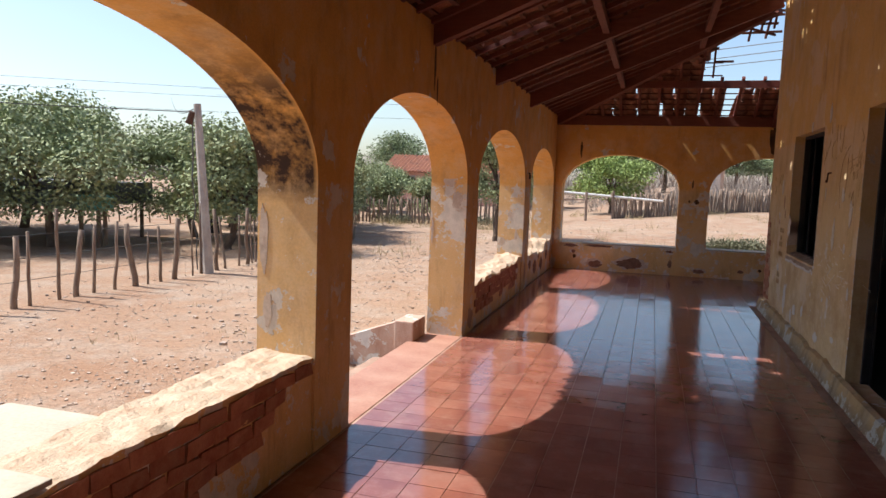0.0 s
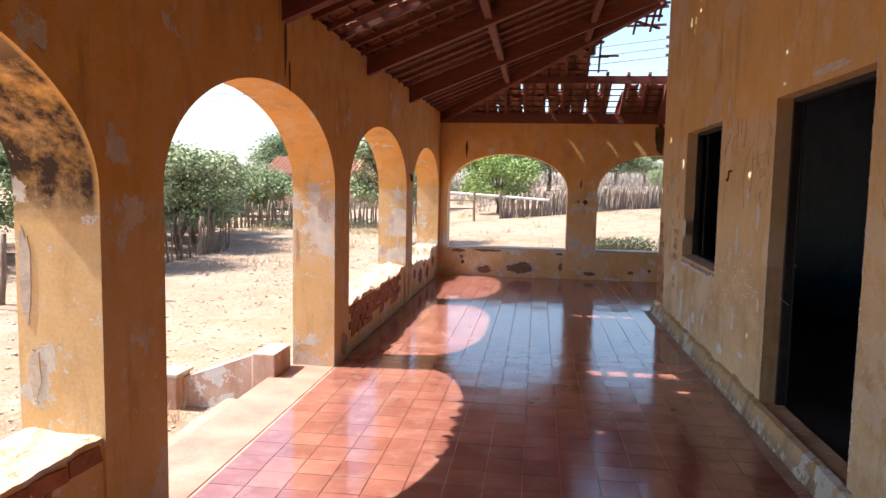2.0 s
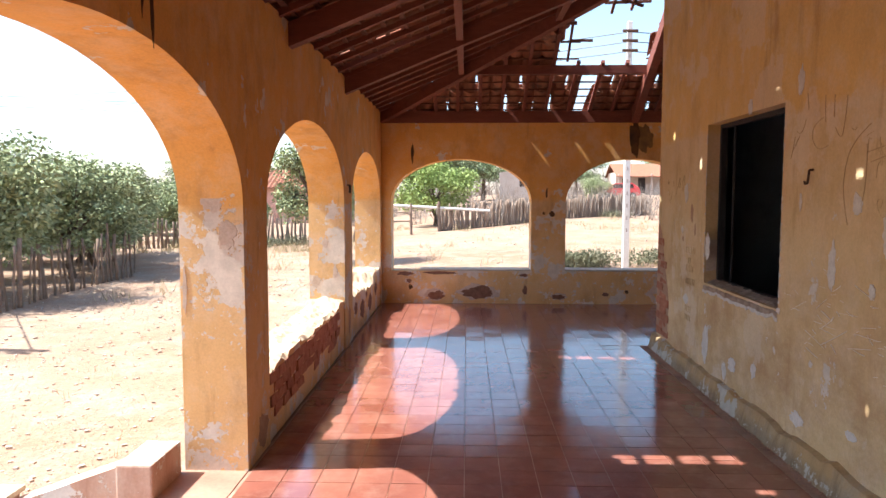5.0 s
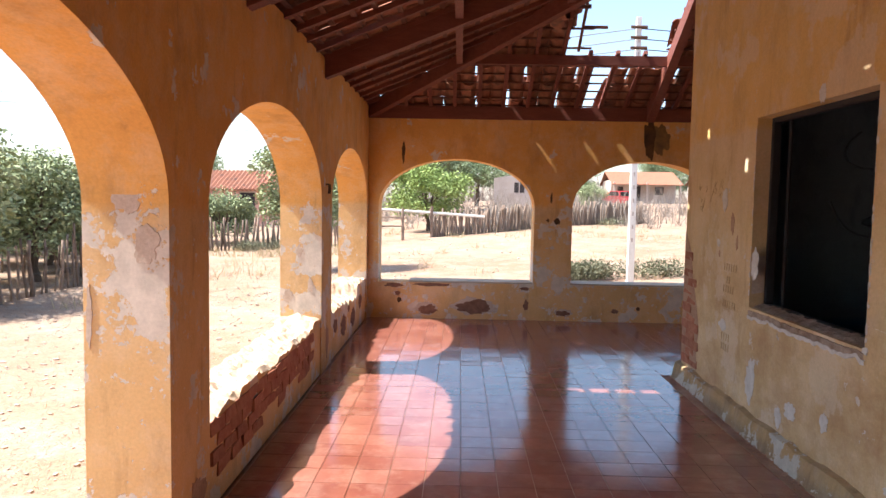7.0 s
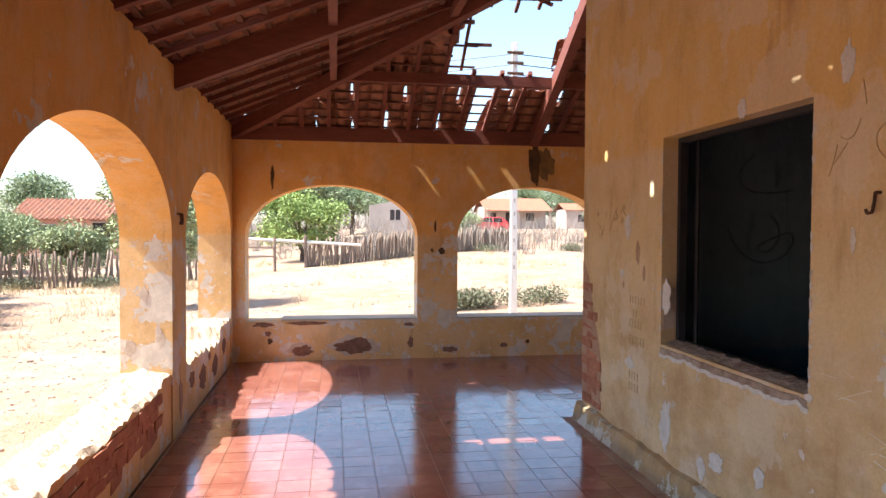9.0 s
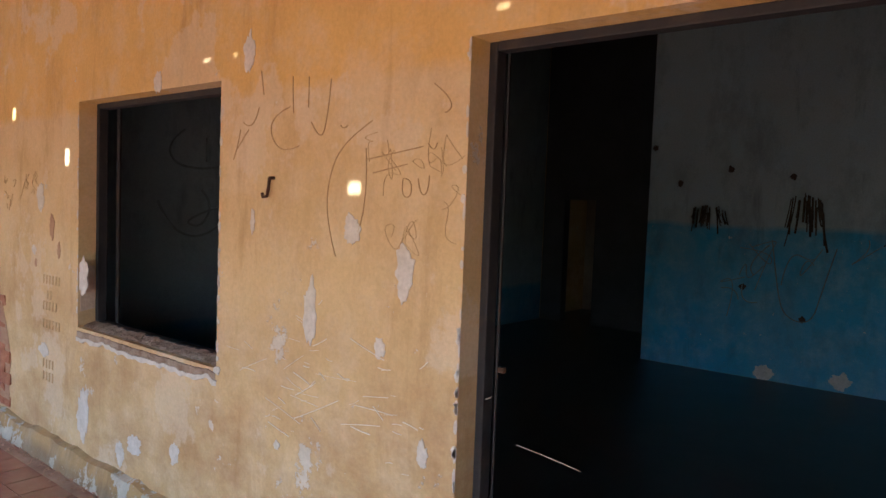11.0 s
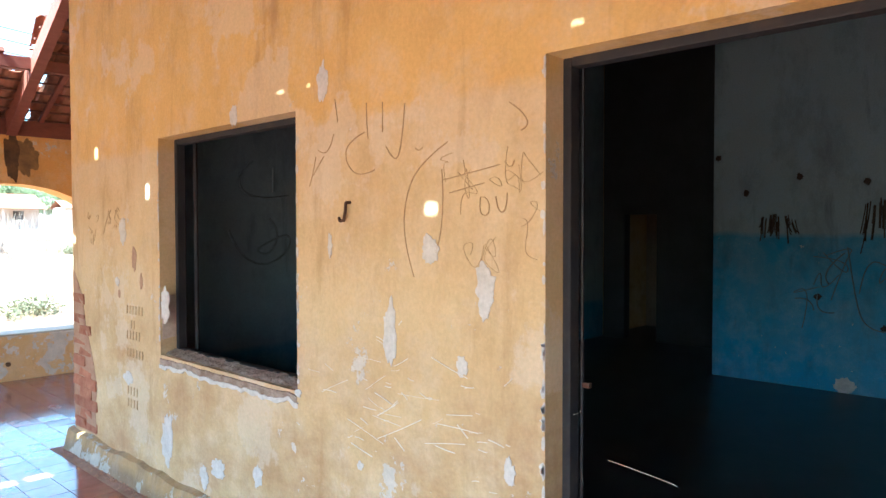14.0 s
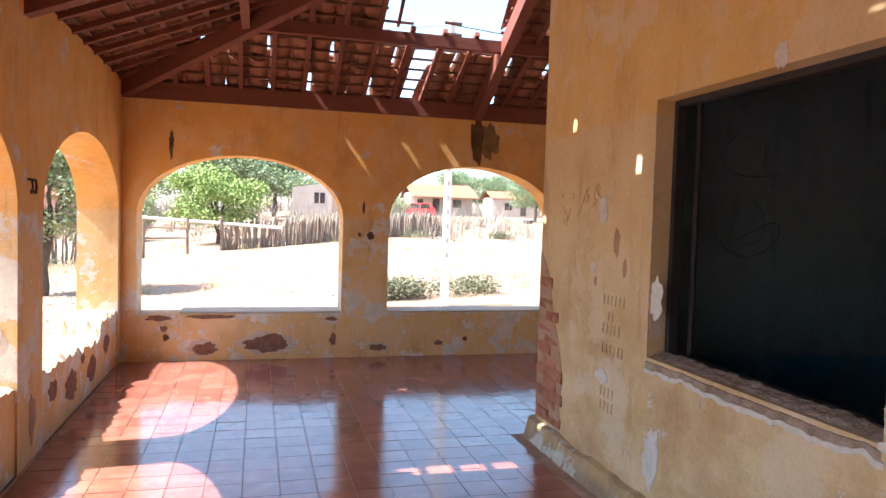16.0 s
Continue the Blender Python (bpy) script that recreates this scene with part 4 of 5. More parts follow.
# readable writing beside the door
for word, y, z, size in (("SMS", 5.04, 1.93, 0.070), ("12", 5.0, 1.86, 0.072)):
    cu = bpy.data.curves.new("writing", "FONT")
    cu.body, cu.size, cu.extrude, cu.shear, cu.space_character = word, size, 0.001, 0.05, 1.15
    cu.offset = -0.0015
    cu.materials.append(M_CHAR)
    ob = new("writing", cu)
    ob.matrix_world = Matrix(((0, 0, -1, XH - 0.002), (-1, 0.07, 0, y), (0.05, 1, 0, z), (0, 0, 0, 1)))
    tagged(ob, "dark hand-written letters on the ochre wall", "writing", "writing beside the door")
# hook
bm = bmesh.new()
pts = [(0, 0, 0.05), (-0.03, 0, 0.05), (-0.035, 0.0, 0.0), (-0.035, 0.012, -0.045), (-0.037, 0.04, -0.05), (-0.037, 0.052, -0.03)]
for a, b in zip(pts, pts[1:]):
    tube(bm, a, b, 0.009, 0.008, 7)
hook = part("wall_hook", bm, M_RUST)
hook.location, hook.scale = (XH, 7.61, 1.70), (0.8, 0.8, 0.8)
tagged(hook, "rusty iron hammock hook fixed in the ochre wall", "hook")
for y, z, xx in ((6.26, 1.66, 0), (10.93, 1.66, 0)):
    h2 = copy_thing(hook, pose(XI, y + 4.6 if y < 7 else y, z, 0, 0, 180))
    h2["label"] = "rusty iron hammock hook fixed in an arcade pier"

# drawings and stains on the blue wall: plain smudges
random.seed(9)
for k, (y, z, w, h) in enumerate(((7.62, 1.62, 0.34, 0.32), (6.73, 1.66, 0.30, 0.50), (5.95, 1.50, 0.22, 0.36))):
    for j in range(30):
        u = random.uniform(-0.5, 0.5) * w
        t = z + h * (0.5 - 0.7 * (u / w) ** 2 - random.uniform(0.0, 0.3))
        scribble([(y + u, t), (y + u * 1.05, t - h * random.uniform(0.1, 0.35)), (y + u * random.uniform(1.0, 1.4), t - h * random.uniform(0.3, 0.65))], random.uniform(0.004, 0.012), M_CHAR, "dark charcoal smudge stroke on the blue wall", "charcoal_stroke", x=6.997, group="charcoal drawings")
for k, (y, z) in enumerate(((7.42, 2.12), (7.92, 1.98), (8.2, 2.35), (6.85, 2.05), (7.25, 0.98), (6.7, 0.72))):
    patch("stain", y, z, 0.06, 0.06, M_CHAR, 4.0 * k, "small dark stain on the blue wall", "stain", x=7.0)
for pts in (((7.0, 1.45), (6.93, 0.95), (6.85, 0.72), (6.62, 0.68), (6.55, 1.0), (6.45, 1.4)), ((7.02, 1.4), (7.25, 1.2), (7.15, 1.1)), ((7.45, 0.95), (7.3, 0.98), (7.28, 0.85)), ((7.25, 1.0), (7.28, 0.8), (7.1, 0.84))):
    scribble(pts, 0.006, M_DIMCHAR, "loose charcoal line on the blue wall", x=6.997)
for k in range(7):
    y, z = random.choice(((7.1, 1.2), (6.7, 1.1), (6.3, 1.2), (7.4, 0.9))), 0
    scribble([(y[0] + random.uniform(-0.2, 0.2), y[1] + random.uniform(-0.25, 0.3)) for _ in range(4)], 0.005, M_DIMCHAR, "loose charcoal line on the blue wall", x=6.997)
for y, z in ((6.35, 0.2), (7.0, 0.17)):
    patch("flaked_plaster", y, z, 0.18, 0.14, M_SPALL, y, "white chipped patch at the foot of the blue wall", "flaked paint", x=7.0)

# stains on the end wall and the arcade
for k, (x, z, w, h) in enumerate(((-1.70, 1.36, 0.17, 0.26), (-1.78, 1.56, 0.18, 0.20), (-1.945, 1.05, 0.04, 0.4))):
    patch("flaked_plaster", x, z, w * 0.65, h * 0.65, M_SPALL_WARM, 1.9 * k + 40, "ragged white patch of bare plaster on an arcade pier", "flaked paint", x=7.40, axis="y")
for k, (x, z, w, h) in enumerate(((-1.93, 1.2, 0.05, 0.4), (-1.9, 0.8, 0.05, 0.2))):
    patch("flaked_plaster", x, z, w, h, M_SPALL_WARM, 2.9 * k + 70, "ragged grey-white bare plaster on the stained arcade pier", "flaked paint", x=4.16, axis="y")
for k, (x, z, w, h) in enumerate(((-1.8, 1.1, 0.06, 0.1), (-1.9, 0.7, 0.08, 0.12), (-1.7, 0.8, 0.05, 0.12))):
    patch("flaked_plaster", x, z, w, h, M_SPALL_WARM, 1.3 * k + 20, "small white bare patch on an arcade pier", "flaked paint", x=10.68, axis="y")
patch("smoke_stain", 2.19, 2.42, 0.27, 0.40, M_SMOKE, 8, "grey-brown smoke stain spreading under the hip rafter", "stain", x=YF, axis="y", depth=0.001)
patch("soot_stain", 2.08, 2.42, 0.15, 0.52, M_SOOT, 3, "black soot stain running down from the hip rafter", "stain", x=YF, axis="y")
for k, (y, z, w, h, mt) in enumerate(((6.22, 2.50, 0.05, 0.34, M_SOOT), (6.3, 2.3, 0.03, 0.2, M_SOOT), (10.95, 0.25, 0.12, 0.3, M_MORTAR), (7.7, 0.14, 0.2, 0.2, M_MORTAR))):
    patch("wall_stain", y, z, w, h, mt, 4.3 * k + 9, "dark stain on the orange arcade wall", "stain", x=XI, depth=-0.003)
patch("wall_crack", -1.14, 2.2, 0.04, 0.28, M_SOOT, 6, "dark crack in the orange end wall", "crack", x=YF, axis="y")
for k, (x, z, w, h) in enumerate(((0.82, 1.62, 0.03, 0.13), (0.90, 1.32, 0.08, 0.08), (0.78, 1.33, 0.04, 0.04), (2.0, 0.18, 0.05, 0.05), (-1.17, 0.24, 0.06, 0.07))):
    patch("wall_stain", x, z, w, h, M_SOOT, 2.3 * k, "small dark stain on the orange end wall", "stain", x=YF, axis="y")


# ---- bare brick where plaster has fallen ----
def brick_mesh(l, h, d):
    bm = box(bmesh.new(), (-l / 2, -d / 2, -h / 2), (l / 2, d / 2, h / 2))
    for v in bm.verts:
        v.co += Vector([random.uniform(-0.009, 0.009) for _ in range(3)])
    return to_mesh(bm, "brick", M_BRICK)


random.seed(21)
BRICKS = [brick_mesh(0.197, 0.070, 0.03) for _ in range(4)]


def bricks_on(parent, u0, u1, z0, z1, keep, at):
    """Courses of bricks over part of a wall, kept where keep(u, z) says so."""
    row = 0
    z = z0 + 0.035
    while z < z1:
        u = u0 + (0.1 if row % 2 else 0.0)
        while u < u1:
            if keep(u, z):
                ob = new("brick", random.choice(BRICKS))
                ob.parent = parent
                ob.matrix_local = at(u + random.uniform(-0.006, 0.006), z, random.uniform(-0.006, 0.004)) @ pose(0, 0, 0, 0, random.uniform(-1.5, 1.5), random.uniform(-1.5, 1.5))
            u += 0.205
        z += 0.076
        row += 1


def west(u, z, d):
    return pose(XI - 0.019 + d, u, z, 0, 0, 90)


bricks_on(parapet_1, 2.3, 4.1, 0.08, 0.54, lambda u, z: z > 0.16 + 0.3 * abs(noise.noise((u * 1.1, 4, 0))) + 0.28 * smooth01(u, 3.2, 4.1) * 0.6, west)
bricks_on(parapet_2, 8.0, 10.35, 0.06, 0.43, lambda u, z: z > 0.10 + 0.25 * abs(noise.noise((u * 1.6, 9, 0))) and z < 0.42, west)
for k, (y, z, w, h) in enumerate(((11.45, 0.30, 0.20, 0.14), (11.95, 0.22, 0.34, 0.22), (12.6, 0.2, 0.30, 0.20), (13.2, 0.30, 0.22, 0.16), (12.3, 0.35, 0.12, 0.08))):
    patch("broken_plaster", y, z, w, h, M_BAREBRICK, 3.1 * k + 60, "dark broken hollow of bare clay in the low parapet", "broken plaster", x=XI - 0.011, depth=-0.004)
for cx, cz, w, h in ((-0.80, 0.13, 0.24, 0.17), (-0.17, 0.17, 0.42, 0.24), (1.0, 0.11, 0.18, 0.10)):
    patch("broken_plaster", cx, cz, w * 1.35, h * 0.95, M_SPALL_WARM, cx * 7, "patch of bare plaster rim where paint has fallen off the parapet", "broken plaster", x=YF, axis="y", depth=0.002)
    patch("broken_plaster", cx, cz - 0.01, w * 1.05, h * 0.72, M_BAREBRICK, cx * 7 + 1, "dark broken hollow of bare clay brick in the parapet plaster", "broken plaster", x=YF, axis="y", depth=0.005)
for k, (x, z, w, h) in enumerate(((-1.25, 0.44, 0.22, 0.06), (-0.75, 0.45, 0.5, 0.05), (-1.2, 0.33, 0.07, 0.07), (0.52, 0.2, 0.07, 0.12), (0.5, 0.42, 0.12, 0.05), (1.7, 0.14, 0.10, 0.06))):
    patch("broken_plaster", x, z, w, h, M_BAREBRICK, 2.7 * k + 31, "small broken hollow in the parapet plaster", "broken plaster", x=YF, axis="y", depth=0.003)
house = bpy.data.objects["wall_house"]
bricks_on(house, 10.36, 10.84, 0.18, 1.28, lambda u, z: u > 10.52 + 0.24 * smooth01(z, 0.5, 1.25) + 0.07 * noise.noise((z * 5, 1, 1)), lambda u, z, d: pose(XH + 0.008 + d * 0.4, u - 0.04, z, 0, 0, 90))
bm = bmesh.new()
vs = [bm.verts.new((XH - 0.003, y, z)) for y, z in ((10.852, 0.17), (10.44, 0.17), (10.47, 0.36), (10.42, 0.5), (10.5, 0.72), (10.62, 0.95), (10.68, 1.15), (10.80, 1.3), (10.852, 1.34))]
bm.faces.new(vs)
ext = bmesh.ops.extrude_face_region(bm, geom=bm.faces[:])
for v in ext["geom"]:
    if isinstance(v, bmesh.types.BMVert):
        v.co.x += 0.01
bmesh.ops.recalc_face_normals(bm, faces=bm.faces)
tagged(part("bare_mortar", bm, M_MORTAR), "bare mortar and brick at the broken house corner", "broken plaster")
# ---- trees ----
def leaf_cloud(bm, centre, radius, count, size, droop=0.4):
    cx, cy, cz = centre
    for _ in range(count):
        d = Vector((random.gauss(0, 1), random.gauss(0, 1), random.gauss(0, 0.8))).normalized()
        r = random.random() ** 0.45
        p = Vector((cx + d.x * radius[0] * r, cy + d.y * radius[1] * r, cz + d.z * radius[2] * r))
        a = Vector((d.x + random.gauss(0, 0.7), d.y + random.gauss(0, 0.7), -droop + random.gauss(0, 0.5))).normalized()
        w = a.cross(Vector((random.gauss(0, 1), random.gauss(0, 1), random.gauss(0, 1)))).normalized()
        l, s = size * random.uniform(0.7, 1.4), size * random.uniform(0.18, 0.30)
        bm.faces.new([bm.verts.new(q) for q in (p, p + a * l * 0.45 + w * s, p + a * l, p + a * l * 0.5 - w * s)])


def make_tree(seed, height, spread, clear, leaves, size, material, label, flat=0.6, name="tree"):
    random.seed(seed)
    t = thing(name, (0, 0, 0), label, "tree")
    wood, crown = bmesh.new(), bmesh.new()
    top = Vector((random.uniform(-0.2, 0.2), random.uniform(-0.2, 0.2), clear))
    tube(wood, (0, 0, -0.2), top, 0.035 * height, 0.024 * height, 9, 0.05, 4)
    n = 8
    blobs = []
    for k in range(n):
        a = 2 * math.pi * k / n + random.uniform(-0.3, 0.3)
        r = spread * random.uniform(0.35, 0.72)
        mid = top + Vector((math.cos(a) * r * 0.45, math.sin(a) * r * 0.45, (height - clear) * random.uniform(0.2, 0.4)))
        tip = top + Vector((math.cos(a) * r, math.sin(a) * r, (height - clear) * random.uniform(0.25, 0.75)))
        tube(wood, top, mid, 0.018 * height, 0.012 * height, 6, 0.05, 3)
        tube(wood, mid, tip, 0.012 * height, 0.004 * height, 5, 0.06, 3)
        blobs += [(Vector((tip.x * 0.9, tip.y * 0.9, clear * 1.05 + 0.1)), 0.9), (tip, 1.0), (mid.lerp(tip, 0.6) + Vector((0, 0, 0.25)), 0.8)]
        for j in range(3):
            b = tip + Vector((random.uniform(-1, 1), random.uniform(-1, 1), random.uniform(-0.5, 0.7))) * spread * 0.3
            tube(wood, mid.lerp(tip, 0.5), b, 0.006 * height, 0.002 * height, 4)
            blobs.append((b, 0.65))
    blobs.append((top + Vector((0, 0, (height - clear) * 0.8)), 1.0))
    total = sum(b[1] for b in blobs)
    for c, w in blobs:
        r = spread * 0.30 * (0.6 + 0.5 * w)
        leaf_cloud(crown, c, (r, r, r * flat * 1.1), int(leaves * w / total), size)
    part("trunk", wood, M_BARK, t, smooth=True)
    part("crown", crown, material, t)
    return t


NEEM = "leafy green neem tree with dense crown on dry earth"
t_a = make_tree(1, 3.5, 2.5, 0.95, 19000, 0.115, M_LEAF, NEEM)
t_b = make_tree(2, 3.1, 2.1, 0.9, 15000, 0.115, M_LEAF, NEEM)
t_c = make_tree(3, 3.3, 2.3, 1.0, 16000, 0.13, M_LEAF_LIGHT, "broad light-green tree behind the gate")
t_d = make_tree(4, 6.5, 4.6, 2.2, 14000, 0.22, M_LEAF_HAZE, "tall feathery acacia tree beyond the fence", 0.45)
t_f = make_tree(6, 3.3, 1.15, 1.3, 9000, 0.10, M_LEAF, "slender green tree beside the veranda yard", 1.0)
t_e = make_tree(5, 2.2, 1.3, 0.5, 11000, 0.10, M_LEAF, "dense round green bush tree", 0.9)


def put(src, x, y, rz=0.0, s=1.0, first=False):
    m = pose(x, y, ground_z(x, y), 0, 0, rz)
    if first:
        src.matrix_basis = m
        return src
    o = copy_thing(src, m)
    o.scale = (s, s, s)
    return o


put(t_a, -13.0, 13.6, 20, first=True)
put(t_b, -9.6, 15.4, 0, first=True)
put(t_c, -1.8, 37.0, 0, first=True)
put(t_f, -4.3, 21.3, 0, first=True)
put(t_d, -3.0, 58.0, 0, first=True)
put(t_e, -9.4, 31.0, 0, first=True)
for x, y, rz, s in ((-14.5, 10.4, 100, 0.95), (-16.5, 13.0, 200, 1.1), (-17.5, 17.0, 300, 1.15), (-12.0, 17.5, 60, 0.9), (-20, 11, 30, 1.1), (-15.5, 8.2, 250, 0.85), (-21, 15.5, 140, 1.2)):
    put(t_a, x, y, rz, s)
for x, y, rz, s in ((-9.2, 18.9, 80, 0.88), (-9.6, 20.8, 170, 0.85), (-11.0, 22.5, 290, 0.9), (-13.5, 21.5, 30, 1.0), (-11.5, 24.5, 10, 0.85), (-15, 26, 220, 1.0), (-6.9, 47.0, 200, 0.9)):
    put(t_b, x, y, rz, s)
for x, y, rz, s in ((-14.0, 34.5, 50, 1.2), (-12.0, 31.5, 140, 1.15), (-7.0, 43.0, 260, 1.2), (-18.5, 33, 10, 1.4), (-22, 38, 110, 1.6), (-16, 42, 210, 1.3), (9.8, 60, 210, 1.0)):
    put(t_e, x, y, rz, s)
for x, y, rz, s in ((1.0, 66, 120, 0.95), (7.5, 72, 200, 0.8), (12.5, 88, 70, 0.9), (24, 94, 0, 0.95), (30, 96, 310, 0.9), (37, 84, 40, 0.8), (-12, 64, 160, 0.8), (-22, 62, 220, 0.9), (24.0, 66, 100, 0.7)):
    put(t_d, x, y, rz, s)

# ---- fences ----
random.seed(31)


def stake_mesh(h, r, lean=0.06):
    bm = tube(bmesh.new(), (0, 0, -0.15), (random.uniform(-lean, lean), random.uniform(-lean, lean), h), r, r * 0.75, 6, r * 0.5, 4)
    return to_mesh(bm, "post", M_POST, True)


THICK = [stake_mesh(random.uniform(0.95, 1.25), random.uniform(0.045, 0.065)) for _ in range(5)]
THIN = [stake_mesh(random.uniform(0.85, 1.3), random.uniform(0.018, 0.030), 0.10) for _ in range(6)]
PALE = [stake_mesh(random.uniform(0.85, 1.25), random.uniform(0.035, 0.055), 0.05) for _ in range(6)]


def fence(name, label, pts, spacing, kinds, wires=()):
    f = thing(name, (0, 0, 0), label, "fence")
    for (xa, ya), (xb, yb) in zip(pts, pts[1:]):
        length = math.hypot(xb - xa, yb - ya)
        n = int(length / spacing)
        for k in range(n):
            u = (k + random.uniform(-0.25, 0.25)) / n
            x, y = xa + (xb - xa) * u, ya + (yb - ya) * u
            o = new("post", random.choice(kinds(k)))
            o.parent = f
            o.matrix_local = pose(x, y, ground_z(x, y), random.uniform(-5, 5), random.uniform(-5, 5), random.uniform(0, 360))
        for h in wires:
            bm = bmesh.new()
            m = max(2, int(length / 1.5))
            ps = [(xa + (xb - xa) * k / m, ya + (yb - ya) * k / m) for k in range(m + 1)]
            for p, q in zip(ps, ps[1:]):
                tube(bm, (*p, ground_z(*p) + h), (*q, ground_z(*q) + h), 0.005, 0.005, 4)
            part("wire", bm, M_WIRE, f)
    return f


fence("stake_fence", "sparse wire fence on crooked weathered stakes", [(-8.0, 5.0), (-7.7, 7.7), (-7.65, 13.2)], 0.36, lambda k: THICK if k % 3 == 0 else THIN, (0.35, 0.65, 0.95))
fence("stake_fence", "close-set fence of crooked weathered stakes", [(-7.65, 13.2), (-8.0, 16.0), (-8.05, 19.6)], 0.22, lambda k: THICK if k % 4 == 0 else THIN, (0.4, 0.8))
fence("stake_fence", "sparse row of stakes under the trees", [(-8.4, 20.0), (-16.0, 21.5), (-22, 19)], 0.5, lambda k: THIN)
fence("paling_fence", "grey paling fence of upright split stakes", [(-20.0, 26.5), (-9.0, 28.2), (-4.6, 30.5)], 0.13, lambda k: PALE)
fence("paling_fence", "tall grey paling fence of upright split stakes beside the gate", [(-1.5, 32.6), (1.6, 34.6), (4.2, 37.5)], 0.09, lambda k: PALE)
fence("paling_fence", "short grey paling fence of upright split stakes", [(-4.6, 30.5), (-3.9, 31.2)], 0.10, lambda k: PALE)
fence("paling_fence", "grey paling fence climbing the slope", [(4.2, 37.5), (7.0, 39.5), (9.0, 41.0)], 0.10, lambda k: PALE)
fence("stake_fence", "sparse fence of thin grey stakes on the slope", [(9.0, 41.0), (14.0, 44.0), (22.0, 47.0), (30, 50)], 0.42, lambda k: THIN, (0.4, 0.8))
# gate of rails
gate = thing("pole_gate", (0, 0, 0), "open rail gate of pale poles in the fence", "gate")
for x, y in ((-3.9, 31.2), (-2.6, 31.9), (-1.5, 32.6)):
    part("post", tube(bmesh.new(), (x, y, ground_z(x, y) - 0.2), (x, y, ground_z(x, y) + 1.25), 0.06, 0.055, 8, 0.01, 3), M_POST, gate)
for h in (0.45, 0.8):
    part("rail", tube(bmesh.new(), (-3.9, 31.2, 0.1 + h), (-2.6, 31.9, 0.1 + h), 0.03, 0.025, 6), M_POST, gate)
part("top_pole", tube(bmesh.new(), (-4.6, 32.2, 1.25), (0.6, 32.9, 0.95), 0.055, 0.05, 8, 0.02, 4), M_WHITEPOLE, gate)


# ---- poles and wires ----
old_pole = thing("utility_pole", (0, 0, 0), "short weathered concrete pole standing at the fence", "utility pole")
bm = bmesh.new()
tube(bm, (-7.55, 11.75, -0.5), (-7.70, 11.6, 2.75), 0.10, 0.065, 8, 0.0, 4)
part("shaft", bm, M_POLE, old_pole)
bm = bmesh.new()
tube(bm, (-7.62, 11.5, -0.2), (-7.66, 11.44, 1.2), 0.012, 0.012, 5, 0.03, 5)
tube(bm, (-7.66, 11.44, 1.2), (-7.72, 11.47, 2.5), 0.014, 0.014, 5, 0.04, 5)
part("cable", bm, M_WIRE, old_pole)
tube_b = tube(bmesh.new(), (-7.78, 11.48, 2.4), (-7.70, 11.46, 2.6), 0.07, 0.05, 7)
part("clamp", tube_b, M_RUST, old_pole)
tall = thing("utility_pole", (3.05, 18.65, ground_z(3.05, 18.65)), "tall pale concrete utility pole with stepped holes", "utility pole")
bm = bmesh.new()
box(bm, (-0.07, -0.06, -0.3), (0.07, 0.06, 5.3), 0.01)
for v in bm.verts:
    f = 1 - 0.3 * max(0, v.co.z) / 5.3
    v.co.x *= f
    v.co.y *= f
part("shaft", bm, M_WHITEPOLE, tall)
for k in range(16):
    z = 0.9 + 0.26 * k
    part("hole", box(bmesh.new(), (-0.014, -0.0625 + 0.0034 * z, z), (0.014, -0.03, z + 0.08)), M_POLE, tall)
for z in (4.7, 4.9, 5.1):
    part("insulator", tube(bmesh.new(), (-0.16, -0.05, z), (0.16, -0.05, z), 0.03, 0.03, 8), M_RUST, tall)


def cable(a, b, sag, name="overhead_cable"):
    bm = bmesh.new()
    a, b = Vector(a), Vector(b)
    n = 14
    ps = [a.lerp(b, k / n) - Vector((0, 0, sag * 4 * (k / n) * (1 - k / n))) for k in range(n + 1)]
    for p, q in zip(ps, ps[1:]):
        tube(bm, p, q, 0.011, 0.011, 4)
    return tagged(part(name, bm, M_WIRE), "thin dark overhead cable strung between poles", "cable", "overhead cables")


for z, dx in ((4.6, 0), (4.8, 0.05), (5.0, -0.05)):
    cable((3.05, 18.65, z), (-30, 44 + dx * 20, z + 2.2), 0.5)
    cable((3.05, 18.65, z), (45, 26, z + 1), 0.6)
cable((-7.75, 11.55, 2.6), (-40, 2, 4.5), 0.4)
cable((-7.75, 11.55, 2.65), (-30, 40, 6.2), 0.4)
for z in (5.0, 5.9, 6.4):
    cable((-45, 24, z), (5, 60, z + 1.6), 0.5)


